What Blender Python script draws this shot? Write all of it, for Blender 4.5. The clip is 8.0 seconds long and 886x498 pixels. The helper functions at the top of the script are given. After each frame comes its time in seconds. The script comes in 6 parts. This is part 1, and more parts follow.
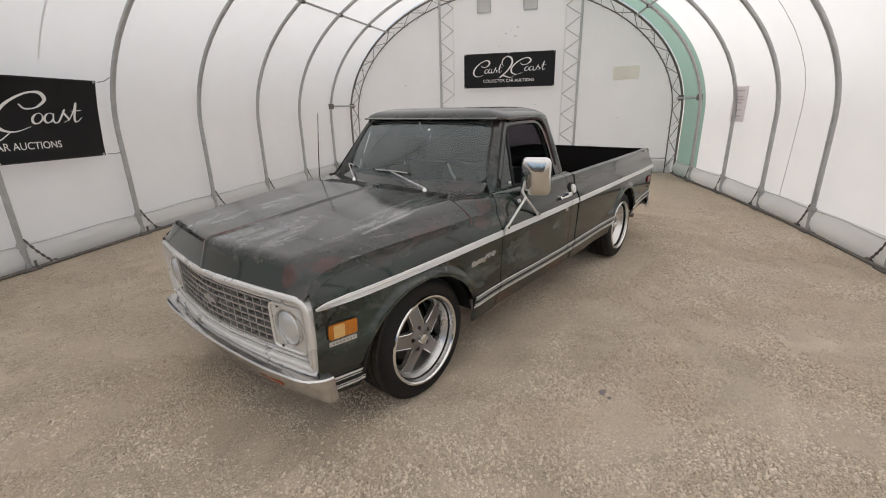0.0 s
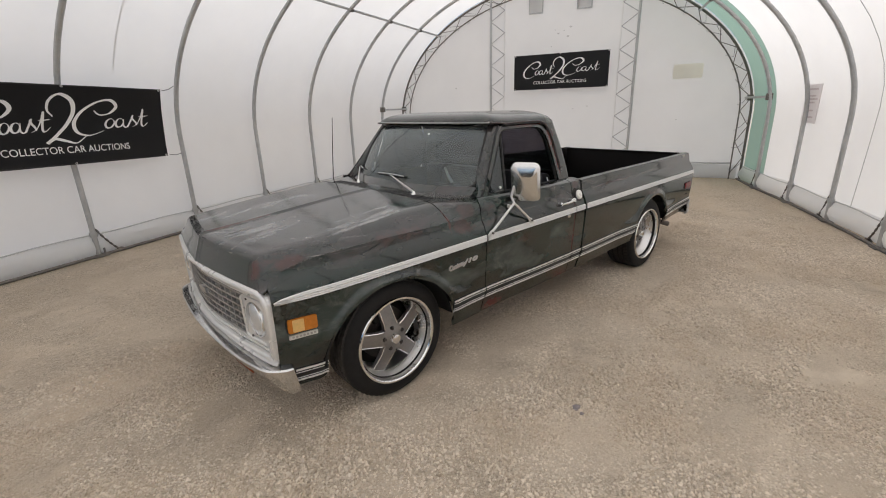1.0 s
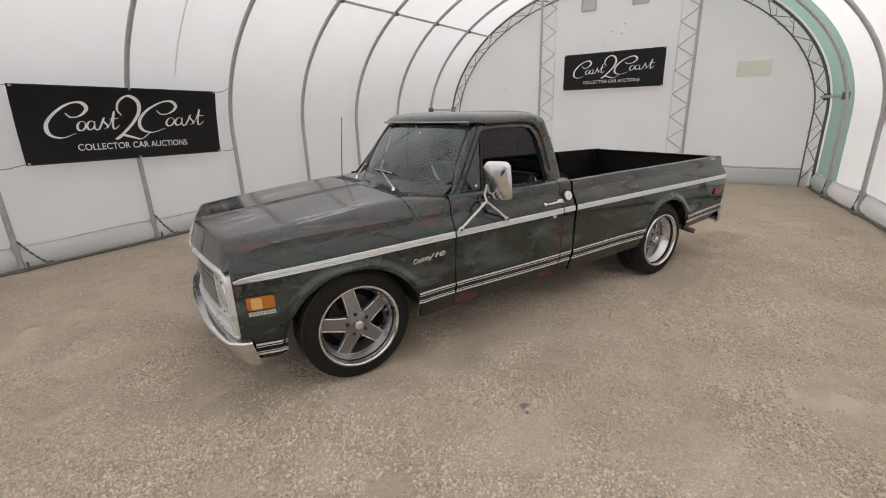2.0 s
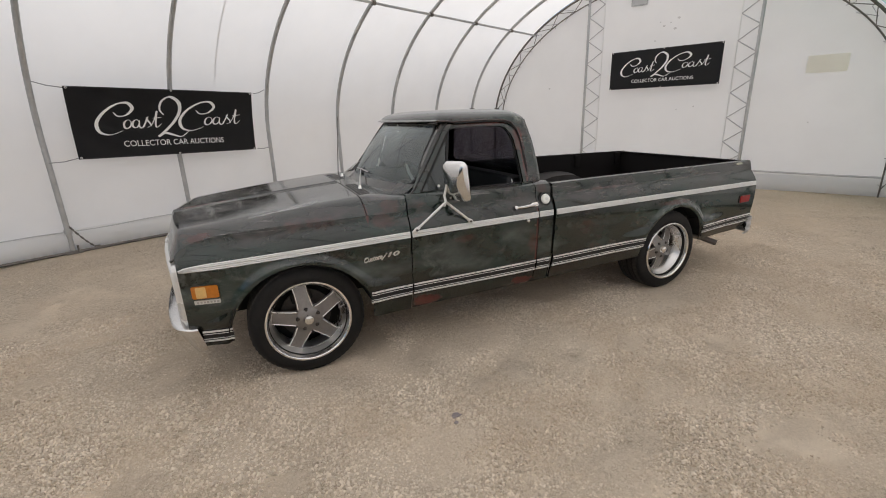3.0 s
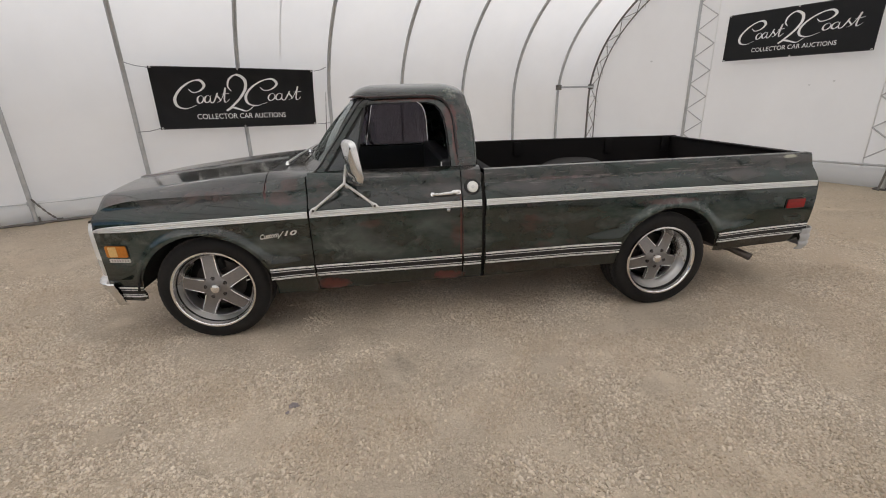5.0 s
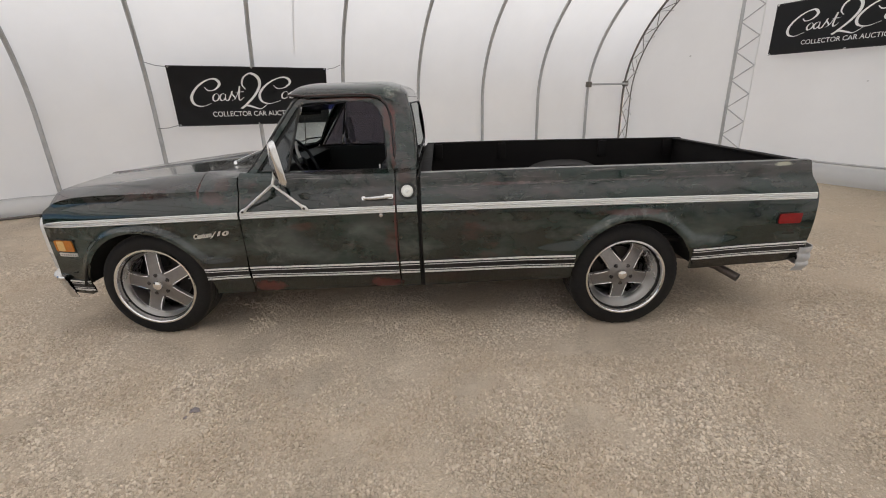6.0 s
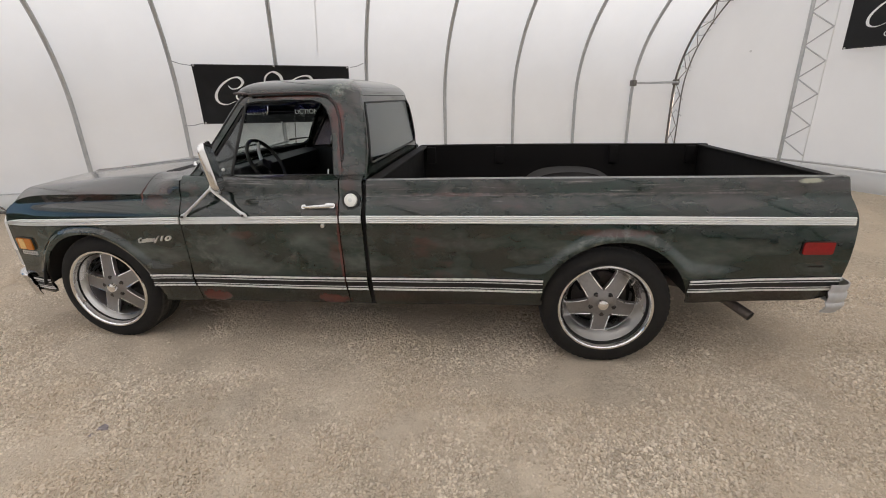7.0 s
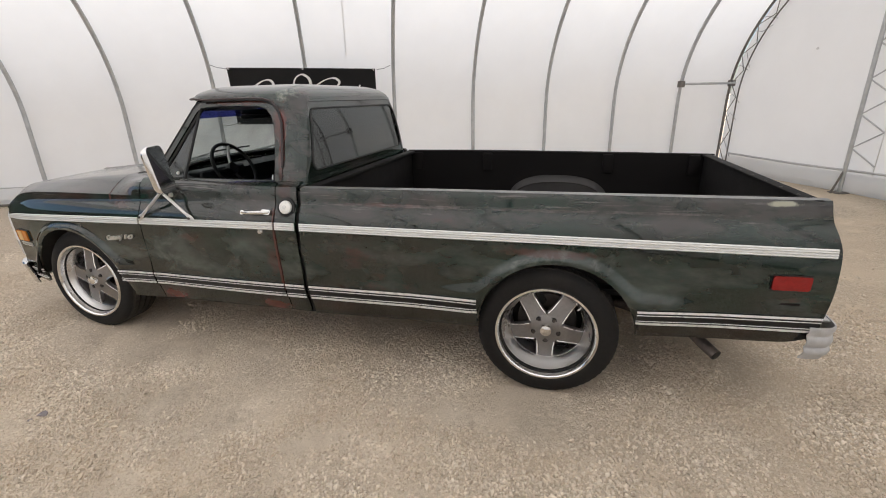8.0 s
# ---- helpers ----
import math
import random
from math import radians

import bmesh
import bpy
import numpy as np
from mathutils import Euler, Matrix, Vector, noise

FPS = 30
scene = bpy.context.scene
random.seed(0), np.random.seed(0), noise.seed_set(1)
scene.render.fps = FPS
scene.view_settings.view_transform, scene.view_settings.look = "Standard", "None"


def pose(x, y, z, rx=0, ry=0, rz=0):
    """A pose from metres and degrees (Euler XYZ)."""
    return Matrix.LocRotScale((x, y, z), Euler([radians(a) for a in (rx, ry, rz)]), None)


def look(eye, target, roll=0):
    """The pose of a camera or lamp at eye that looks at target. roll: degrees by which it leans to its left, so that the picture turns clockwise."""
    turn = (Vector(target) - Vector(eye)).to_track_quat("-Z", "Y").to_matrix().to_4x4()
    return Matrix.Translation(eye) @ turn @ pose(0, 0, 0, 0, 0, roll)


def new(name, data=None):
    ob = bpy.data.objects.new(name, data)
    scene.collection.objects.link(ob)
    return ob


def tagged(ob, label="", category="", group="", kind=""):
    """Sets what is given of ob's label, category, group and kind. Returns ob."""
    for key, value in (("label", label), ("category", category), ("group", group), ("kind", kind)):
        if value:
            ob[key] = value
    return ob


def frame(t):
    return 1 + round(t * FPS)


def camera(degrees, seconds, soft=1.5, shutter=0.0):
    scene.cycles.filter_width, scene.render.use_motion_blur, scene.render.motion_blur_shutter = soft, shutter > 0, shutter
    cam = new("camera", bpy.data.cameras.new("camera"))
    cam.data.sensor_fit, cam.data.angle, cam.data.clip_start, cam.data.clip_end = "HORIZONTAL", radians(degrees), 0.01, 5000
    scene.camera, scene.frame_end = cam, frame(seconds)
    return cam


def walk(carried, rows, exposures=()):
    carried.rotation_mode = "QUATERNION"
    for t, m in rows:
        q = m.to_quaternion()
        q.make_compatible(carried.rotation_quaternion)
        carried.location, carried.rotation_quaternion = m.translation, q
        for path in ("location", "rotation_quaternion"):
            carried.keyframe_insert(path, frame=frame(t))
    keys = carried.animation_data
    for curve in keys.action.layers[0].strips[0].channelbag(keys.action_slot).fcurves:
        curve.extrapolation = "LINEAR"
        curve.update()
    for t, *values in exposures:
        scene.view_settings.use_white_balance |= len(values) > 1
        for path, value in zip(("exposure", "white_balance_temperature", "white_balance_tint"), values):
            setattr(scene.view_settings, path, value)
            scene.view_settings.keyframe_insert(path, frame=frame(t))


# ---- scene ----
cam = camera(90.6, 8.0, 1.0)
EXPOSURE = 0.42
PATH = [
    (0, (-1.706, -2.445, 1.697), (-0.245, -1.23, 1.072), -1.4),
    (0.5, (-1.615, -2.674, 1.712), (-0.253, -1.345, 1.096), -1.7),
    (1, (-1.354, -2.854, 1.703), (-0.094, -1.426, 1.093), -1.9),
    (1.5, (-1.143, -3.156, 1.682), (0.033, -1.654, 1.083), -1.9),
    (1.7, (-1.061, -3.251, 1.68), (0.056, -1.702, 1.084), -1.9),
    (2.8, (-0.39, -3.525, 1.644), (0.428, -1.799, 1.05), -1.8),
    (3, (-0.252, -3.629, 1.634), (0.525, -1.881, 1.05), -1.8),
    (3.5, (0.088, -3.776, 1.615), (0.756, -1.987, 1.02), -1.7),
    (4, (0.492, -3.805, 1.628), (1.013, -1.982, 0.991), -1.7),
    (4.2, (0.651, -3.813, 1.598), (1.106, -1.978, 0.944), -1.6),
    (5.3, (1.463, -3.788, 1.574), (1.605, -1.903, 0.92), -1.7),
    (5.5, (1.618, -3.753, 1.578), (1.711, -1.867, 0.92), -1.7),
    (6, (1.999, -3.678, 1.562), (1.997, -1.79, 0.904), -1.7),
    (6.5, (2.314, -3.513, 1.532), (2.16, -1.63, 0.876), -1.5),
    (7, (2.594, -3.308, 1.544), (2.356, -1.434, 0.889), -1.5),
    (7.5, (2.936, -3.176, 1.545), (2.62, -1.312, 0.891), -1.5),
    (7.6, (2.998, -3.142, 1.556), (2.656, -1.286, 0.895), -1.2),
    (8, (3.25, -3.051, 1.562), (2.754, -1.226, 0.913), -1.4),
]
walk(cam, [(t, look(eye, target, roll)) for t, eye, target, roll in PATH], [(0, -0.07 + EXPOSURE), (4, -0.06 + EXPOSURE), (5.5, -0.02 + EXPOSURE), (7, 0.13 + EXPOSURE), (8, 0.28 + EXPOSURE)])

# ---- light ----
world = bpy.data.worlds.new("sky")
scene.world = world
world.use_nodes = True
wn = world.node_tree
sky = wn.nodes.new("ShaderNodeTexSky")
sky.sky_type = 'NISHITA'
sky.sun_disc = False
sky.sun_elevation, sky.sun_rotation = radians(68), radians(150)
sky.air_density, sky.dust_density, sky.ozone_density = 1.0, 1.2, 1.5
wn.links.new(sky.outputs[0], wn.nodes["Background"].inputs[0])
wn.nodes["Background"].inputs[1].default_value = 0.11
sun = new("sun", bpy.data.lights.new("sun", "SUN"))
sun.data.energy, sun.data.angle, sun.data.color = 5.0, radians(60), (1.0, 0.935, 0.870)
sun.matrix_world = look((1.0, -2.4, 13), (0, 0, 0))


# ---- materials ----
class Mat:
    """A node material being wired up."""

    def __init__(self, name):
        self.m = bpy.data.materials.new(name)
        self.m.use_nodes = True
        self.t = self.m.node_tree
        self.b = self.t.nodes["Principled BSDF"]
        self.out = self.t.nodes["Material Output"]

    def n(self, kind, **inputs):
        node = self.t.nodes.new("ShaderNode" + kind)
        for k, v in inputs.items():
            key = k.replace("_", " ")
            self.put(node.inputs[key], v)
        return node

    def put(self, socket, v):
        if hasattr(v, "is_output") or hasattr(v, "links"):
            self.t.links.new(v, socket)
        else:
            socket.default_value = v

    def coords(self, space="Object"):
        return self.n("TexCoord").outputs[space]

    def noise(self, scale, detail=5, rough=0.6, vec=None, lo=0.0, hi=1.0, distort=0.0):
        nd = self.n("TexNoise", Scale=scale, Detail=detail, Roughness=rough, Distortion=distort)
        self.put(nd.inputs["Vector"], vec if vec is not None else self.coords())
        return self.ramp(nd.outputs["Fac"], lo, hi)

    def ramp(self, v, lo, hi):
        mr = self.n("MapRange")
        mr.clamp = True
        self.put(mr.inputs[0], v)
        mr.inputs[1].default_value, mr.inputs[2].default_value = lo, hi
        return mr.outputs[0]

    def math(self, op, a, b=0.0):
        nd = self.n("Math")
        nd.operation = op
        self.put(nd.inputs[0], a)
        self.put(nd.inputs[1], b)
        return nd.outputs[0]

    def mix(self, f, a, b):
        nd = self.n("Mix")
        nd.data_type = 'RGBA'
        self.put(nd.inputs[0], f)
        for i, c in ((6, a), (7, b)):
            self.put(nd.inputs[i], (*c, 1) if isinstance(c, tuple) and len(c) == 3 else c)
        return nd.outputs[2]

    def bump(self, h, strength, dist=0.01):
        nd = self.n("Bump", Strength=strength, Distance=dist, Height=h)
        self.put(self.b.inputs["Normal"], nd.outputs[0])

    def set(self, **k):
        for key, v in k.items():
            self.put(self.b.inputs[key.replace("_", " ")], (*v, 1) if isinstance(v, tuple) and len(v) == 3 else v)
        return self

    def spot(self, place, radii, scale=13, rag=0.0):
        """1 near a place, 0 past its radii, with a ragged edge."""
        mp = self.n("Mapping")
        mp.vector_type = 'POINT'
        self.put(mp.inputs[0], self.coords())
        mp.inputs["Scale"].default_value = [1 / r for r in radii]
        mp.inputs["Location"].default_value = [-p / r for p, r in zip(place, radii)]
        ln = self.n("VectorMath")
        ln.operation = 'LENGTH'
        self.put(ln.inputs[0], mp.outputs[0])
        if rag:
            d = self.math('ADD', ln.outputs["Value"], self.math('MULTIPLY', self.noise(scale, 8, 0.75), rag))
            return self.ramp(d, 1.0 + rag / 2, 0.25 + rag / 2)
        d = self.math('ADD', ln.outputs["Value"], self.math('MULTIPLY', self.noise(scale, 8, 0.75), 1.7))
        return self.ramp(d, 1.72, 1.32)


def simple(name, color, rough=0.5, metal=0.0, vary=0.15, scale=30, bump=0.05, **more):
    m = Mat(name)
    f = m.noise(scale, 6, 0.65, lo=0.3, hi=0.7)
    dark = tuple(c * (1 - vary) for c in color)
    lite = tuple(min(1, c * (1 + vary)) for c in color)
    m.set(Base_Color=m.mix(f, dark, lite), Metallic=metal, Roughness=m.math('ADD', m.math('MULTIPLY', f, 0.12), rough - 0.06), **more)
    if bump:
        m.bump(m.noise(scale * 6, 4), bump, 0.002)
    return m.m


def paint_material():
    """Dark green enamel worn through to primer, with rust and pale scuffs."""
    m = Mat("worn_green_paint")

    def stretched(x, y, z):
        mp = m.n("Mapping")
        m.put(mp.inputs[0], m.coords())
        mp.inputs["Scale"].default_value = (x, y, z)
        return mp.outputs[0]
    sep = m.n("SeparateXYZ")
    m.put(sep.inputs[0], m.coords())
    z = sep.outputs["Z"]
    nz = m.n("SeparateXYZ")
    m.put(nz.inputs[0], m.n("NewGeometry").outputs["Normal"])
    top = m.ramp(nz.outputs["Z"], 0.35, 0.8)
    upper = m.math('MAXIMUM', top, m.ramp(z, 0.90, 0.96))
    middle = m.math('MULTIPLY', m.ramp(z, 0.52, 0.60), m.ramp(z, 0.90, 0.80))
    low = m.ramp(z, 0.60, 0.46)
    big = m.noise(1.7, 6, 0.62, lo=0.36, hi=0.64)
    blotch = m.noise(5.5, 7, 0.66, vec=stretched(0.55, 1, 1.5), lo=0.46, hi=0.60, distort=0.5)
    cloud = m.noise(4.0, 5, 0.58, vec=stretched(0.55, 1, 1.25), lo=0.46, hi=0.70, distort=0.15)
    brown = m.noise(2.4, 7, 0.66, vec=stretched(0.6, 1, 1.4), lo=0.44, hi=0.60, distort=0.3)
    fine = m.noise(34, 7, 0.72, lo=0.40, hi=0.70)
    col = m.mix(big, (0.0035, 0.0225, 0.0160), (0.0070, 0.0165, 0.0130))
    col = m.mix(m.math('MULTIPLY', brown, 0.58), col, (0.0190, 0.0130, 0.0100))
    col = m.mix(m.math('MULTIPLY', m.math('MULTIPLY', blotch, m.math('ADD', m.math('MULTIPLY', upper, 0.7), 0.3)), 0.65), col, (0.055, 0.048, 0.0465))
    col = m.mix(m.math('MULTIPLY', m.math('MULTIPLY', cloud, middle), 0.74), col, (0.085, 0.105, 0.098))
    col = m.mix(m.math('MULTIPLY', m.math('MULTIPLY', m.noise(3.1, 6, 0.66, lo=0.35, hi=0.6), low), 0.8), col, (0.017, 0.011, 0.009))
    primer = m.math('MULTIPLY', m.math('MULTIPLY', top, m.ramp(z, 1.75, 1.35)), m.noise(2.6, 7, 0.68, vec=stretched(0.6, 1.2, 1), lo=0.40, hi=0.62))
    col = m.mix(m.math('MULTIPLY', primer, 0.65), col, (0.049, 0.039, 0.040))
    rust = m.noise(5.5, 7, 0.70, vec=stretched(0.6, 1, 1.3), lo=0.585, hi=0.68, distort=0.2)
    col = m.mix(m.math('MULTIPLY', rust, 0.36), col, (0.080, 0.030, 0.026))
    for place, radii, amount in (((-0.70, -0.66, 0.96), (0.05, 0.07, 0.09), 0.42), ((-0.56, -0.76, 0.99), (0.14, 0.06, 0.05), 0.38), ((1.62, -0.93, 0.385), (0.15, 0.2, 0.05), 0.7),
                                 ((0.81, -0.92, 0.37), (0.14, 0.2, 0.055), 0.75), ((2.0, -0.95, 0.41), (0.20, 0.2, 0.04), 0.18),
                                 ((1.695, -0.78, 1.34), (0.030, 0.25, 0.28), 0.6), ((1.703, -0.98, 0.72), (0.016, 0.2, 0.40), 0.6), ((1.66, -0.98, 0.70), (0.05, 0.2, 0.12), 0.25), ((1.67, -0.72, 1.45), (0.05, 0.2, 0.13), 0.5), ((1.40, -0.70, 1.565), (0.30, 0.2, 0.02), 0.4), ((1.76, -0.86, 1.10), (0.06, 0.2, 0.10), 0.2), ((0.53, -0.90, 0.985), (0.13, 0.2, 0.06), 0.28), ((0.60, -0.85, 1.06), (0.10, 0.2, 0.07), 0.25), ((0.434, -0.86, 1.04), (0.012, 0.2, 0.12), 0.5),
                                 ((3.25, -0.97, 0.83), (0.30, 0.2, 0.03), 0.35), ((1.1, -0.98, 0.80), (0.12, 0.2, 0.04), 0.25),
                                 ((1.45, -0.72, 1.578), (0.22, 0.05, 0.02), 0.35), ((-0.50, 0.035, 1.08), (0.34, 0.045, 0.1), 0.45), ((-0.72, 0.05, 1.0), (0.14, 0.03, 0.10), 0.7), ((2.35, -0.90, 1.035), (0.3, 0.1, 0.02), 0.35), ((0.10, -0.80, 1.0), (0.3, 0.12, 0.06), 0.25)):
        col = m.mix(m.math('MULTIPLY', m.spot(place, radii), amount), col, (0.120, 0.026, 0.022))
    # pale scuffs on the bonnet's front and along its shoulder
    scuff = m.math('MULTIPLY', m.noise(5, 6, 0.66, vec=stretched(0.55, 2.0, 1.0), lo=0.42, hi=0.60), m.noise(60, 4, 0.7, vec=stretched(0.35, 1.6, 1.0), lo=0.22, hi=0.52))
    zone = m.spot((-0.50, -0.14, 1.06), (0.30, 0.45, 0.2))
    for place, radii in (((0.12, -0.60, 1.09), (0.6, 0.13, 0.12)), ((-0.52, 0.42, 1.06), (0.26, 0.34, 0.2)), ((-0.10, 0.30, 1.10), (0.3, 0.2, 0.2))):
        zone = m.math('MAXIMUM', zone, m.spot(place, radii))
    col = m.mix(m.math('MULTIPLY', m.math('MULTIPLY', scuff, zone), 0.85), col, (0.25, 0.255, 0.255))
    crease = m.math('MULTIPLY', m.spot((0.02, -0.70, 1.07), (0.40, 0.022, 0.05)), 0.7)
    col = m.mix(crease, col, (0.30, 0.30, 0.295))
    # long thin scratches along the shoulders, and brushed marks below the moulding
    scratch = m.noise(7, 6, 0.7, vec=stretched(0.32, 1.0, 7.0), lo=0.60, hi=0.68)
    shoulder = m.math('MULTIPLY', m.ramp(z, 0.95, 0.99), m.ramp(z, 1.16, 1.10))
    col = m.mix(m.math('MULTIPLY', m.math('MULTIPLY', scratch, shoulder), 0.55), col, (0.22, 0.20, 0.195))
    brushed = m.math('MULTIPLY', m.noise(9, 6, 0.72, vec=stretched(0.9, 1.0, 1.1), lo=0.52, hi=0.66, distort=0.4), m.noise(2.0, 3, 0.5, lo=0.45, hi=0.60))
    col = m.mix(m.math('MULTIPLY', m.math('MULTIPLY', brushed, middle), 0.45), col, (0.16, 0.175, 0.165))
    edge = m.math('MULTIPLY', m.spot((2.7, -0.9, 1.034), (1.7, 0.2, 0.011)), 0.6)
    col = m.mix(m.math('MULTIPLY', edge, m.noise(3, 8, 0.8, vec=stretched(1.0, 1, 9), lo=0.47, hi=0.6)), col, (0.20, 0.165, 0.165))
    col = m.mix(m.math('MULTIPLY', m.spot((4.21, -0.85, 1.090), (0.085, 0.1, 0.016)), 0.9), col, (0.33, 0.33, 0.25))
    col = m.mix(m.math('MULTIPLY', m.spot((1.70, -0.66, 1.60), (0.09, 0.12, 0.07)), m.math('MULTIPLY', fine, 0.8)), col, (0.27, 0.28, 0.24))
    m.set(Base_Color=col, Metallic=0.0)
    worn = m.math('MAXIMUM', m.math('MULTIPLY', blotch, 0.6), m.math('MAXIMUM', primer, m.math('MULTIPLY', cloud, 0.7)))
    m.set(Roughness=m.math('ADD', m.math('MULTIPLY', worn, 0.09), m.math('ADD', 0.03, m.math('ADD', m.math('MULTIPLY', top, 0.03), m.math('MULTIPLY', fine, 0.05)))), Specular_IOR_Level=0.72)
    m.bump(m.math('ADD', m.math('MULTIPLY', m.noise(4, 2), 1.0), m.math('MULTIPLY', fine, 0.012)), 0.035, 0.01)
    return m.m


def fabric_material(name, color, through_color, share=0.5):
    m = Mat(name)
    f = m.noise(1.2, 5, 0.6, lo=0.3, hi=0.7)
    g = m.noise(140, 3, 0.5)
    col = m.mix(m.math('MULTIPLY', f, 0.5), color, tuple(c * 0.93 for c in color))
    col2 = m.mix(m.math('MULTIPLY', f, 0.6), through_color, tuple(c * 0.9 for c in through_color))
    bp = m.n("Bump", Strength=0.08, Distance=0.003, Height=g)
    d = m.n("BsdfDiffuse", Color=col, Normal=bp.outputs[0])
    tr = m.n("BsdfTranslucent", Color=col2)
    mx = m.n("MixShader")
    mx.inputs[0].default_value = share
    m.t.links.new(d.outputs[0], mx.inputs[1])
    m.t.links.new(tr.outputs[0], mx.inputs[2])
    m.t.links.new(mx.outputs[0], m.out.inputs[0])
    return m.m


def ground_material():
    m = Mat("crushed_stone")
    c = m.coords()
    a = m.noise(0.5, 6, 0.6, lo=0.38, hi=0.62)
    b = m.noise(2.1, 6, 0.65, lo=0.35, hi=0.65)
    wob = m.n("VectorMath")
    wob.operation = 'MULTIPLY_ADD'
    nz = m.n("TexNoise", Scale=45.0, Detail=3.0)
    m.put(nz.inputs["Vector"], c)
    m.put(wob.inputs[0], nz.outputs["Color"])
    wob.inputs[1].default_value = (0.012, 0.012, 0.012)
    m.put(wob.inputs[2], c)

    def cells(scale):
        """Tone of each stone, and its distance to the gaps."""
        v1, v2 = m.n("TexVoronoi", Scale=scale), m.n("TexVoronoi", Scale=scale)
        v2.feature = 'DISTANCE_TO_EDGE'
        for v in (v1, v2):
            m.put(v.inputs["Vector"], wob.outputs[0])
        sc = m.n("SeparateColor")
        m.put(sc.inputs[0], v1.outputs["Color"])
        return sc.outputs[0], m.ramp(v2.outputs["Distance"], 0.01, 0.12)
    tone1, gap1 = cells(60.0)
    tone2, gap2 = cells(120.0)
    dirt = m.mix(a, (0.520, 0.430, 0.325), (0.680, 0.582, 0.462))
    dirt = m.mix(m.math('MULTIPLY', b, 0.5), dirt, (0.50, 0.412, 0.312))
    rosy = m.noise(0.55, 5, 0.62, lo=0.46, hi=0.66)
    dirt = m.mix(m.math('MULTIPLY', rosy, 0.55), dirt, (0.54, 0.418, 0.298))
    # dark gap tones put the shade between stones into the colour
    dirt = m.mix(m.math('ADD', m.math('MULTIPLY', gap2, 0.3), 0.7), m.mix(0.5, dirt, (0.30, 0.24, 0.175)), dirt)
    some1 = m.math('MAXIMUM', gap1, m.noise(28, 3, 0.6, lo=0.44, hi=0.58))
    some2 = m.math('MAXIMUM', gap2, m.noise(40, 3, 0.6, lo=0.46, hi=0.60))
    fine = m.mix(tone2, (0.46, 0.382, 0.290), (0.68, 0.577, 0.452))
    fine = m.mix(some2, (0.28, 0.232, 0.178), fine)
    big = m.mix(tone1, (0.50, 0.420, 0.322), (0.78, 0.675, 0.540))
    big = m.mix(some1, (0.15, 0.121, 0.092), big)
    cover1 = m.noise(1.7, 8, 0.72, lo=0.43, hi=0.58)
    cover2 = m.noise(3.7, 7, 0.78, lo=0.36, hi=0.58)
    # vignetting painted into the ground: paler round the truck, offsetting its shade
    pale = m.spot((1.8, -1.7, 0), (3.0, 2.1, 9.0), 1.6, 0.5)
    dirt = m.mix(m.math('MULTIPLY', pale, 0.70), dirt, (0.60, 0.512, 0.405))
    tan = m.spot((6.2, 1.6, 0), (4.2, 3.0, 9.0), 0.9)
    dirt = m.mix(m.math('MULTIPLY', tan, 0.7), dirt, (0.57, 0.455, 0.340))
    col = m.mix(m.math('MULTIPLY', cover2, 0.5), dirt, fine)
    col = m.mix(m.math('MULTIPLY', cover1, 0.62), col, big)
    col = m.mix(m.math('MULTIPLY', tan, 0.35), col, (0.55, 0.445, 0.330))
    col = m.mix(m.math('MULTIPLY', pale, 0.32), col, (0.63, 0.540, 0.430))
    m.set(Base_Color=col, Roughness=0.95, Specular_IOR_Level=0.2)
    h = m.math('ADD', m.math('MULTIPLY', m.math('MULTIPLY', gap1, cover1), 0.9), m.math('MULTIPLY', m.math('MULTIPLY', gap2, cover2), 0.5))
    m.bump(m.math('ADD', h, m.math('MULTIPLY', m.noise(300, 3), 0.25)), 0.85, 0.007)
    return m.m


def stone_material():
    m = Mat("loose_stone")
    g = m.n("NewGeometry").outputs["Random Per Island"]
    col = m.mix(g, (0.43, 0.366, 0.288), (0.80, 0.702, 0.580))
    m.set(Base_Color=m.mix(m.math('MULTIPLY', m.noise(1.3, 6, 0.65, lo=0.42, hi=0.60), 0.62), col, (0.52, 0.430, 0.325)), Roughness=0.95, Specular_IOR_Level=0.2)
    return m.m


def glass_material(name, tint, alpha):
    """A thin pane: tinted, see-through, glossy by the angle."""
    m = Mat(name)
    tr = m.n("BsdfTransparent", Color=(*tint, 1))
    gl = m.n("BsdfGlossy", Roughness=0.03, Color=(0.72, 0.76, 0.76, 1))
    lw = m.n("LayerWeight", Blend=0.5)
    # grey-green diffuse layer stands in for reflected haze and steadies render noise
    dirt = m.n("BsdfDiffuse", Color=(0.24, 0.275, 0.27, 1))
    m1 = tr
    if alpha:
        m1 = m.n("MixShader")
        m.put(m1.inputs[0], m.math('MULTIPLY', m.noise(6, 6, 0.6), alpha))
        m.t.links.new(tr.outputs[0], m1.inputs[1])
        m.t.links.new(dirt.outputs[0], m1.inputs[2])
    m2 = m.n("MixShader")
    m.put(m2.inputs[0], m.math('ADD', m.math('MULTIPLY', m.math('POWER', lw.outputs["Facing"], 4.0), 0.85), 0.07))
    m.t.links.new(m1.outputs[0], m2.inputs[1])
    m.t.links.new(gl.outputs[0], m2.inputs[2])
    m.t.links.new(m2.outputs[0], m.out.inputs[0])
    return m.m


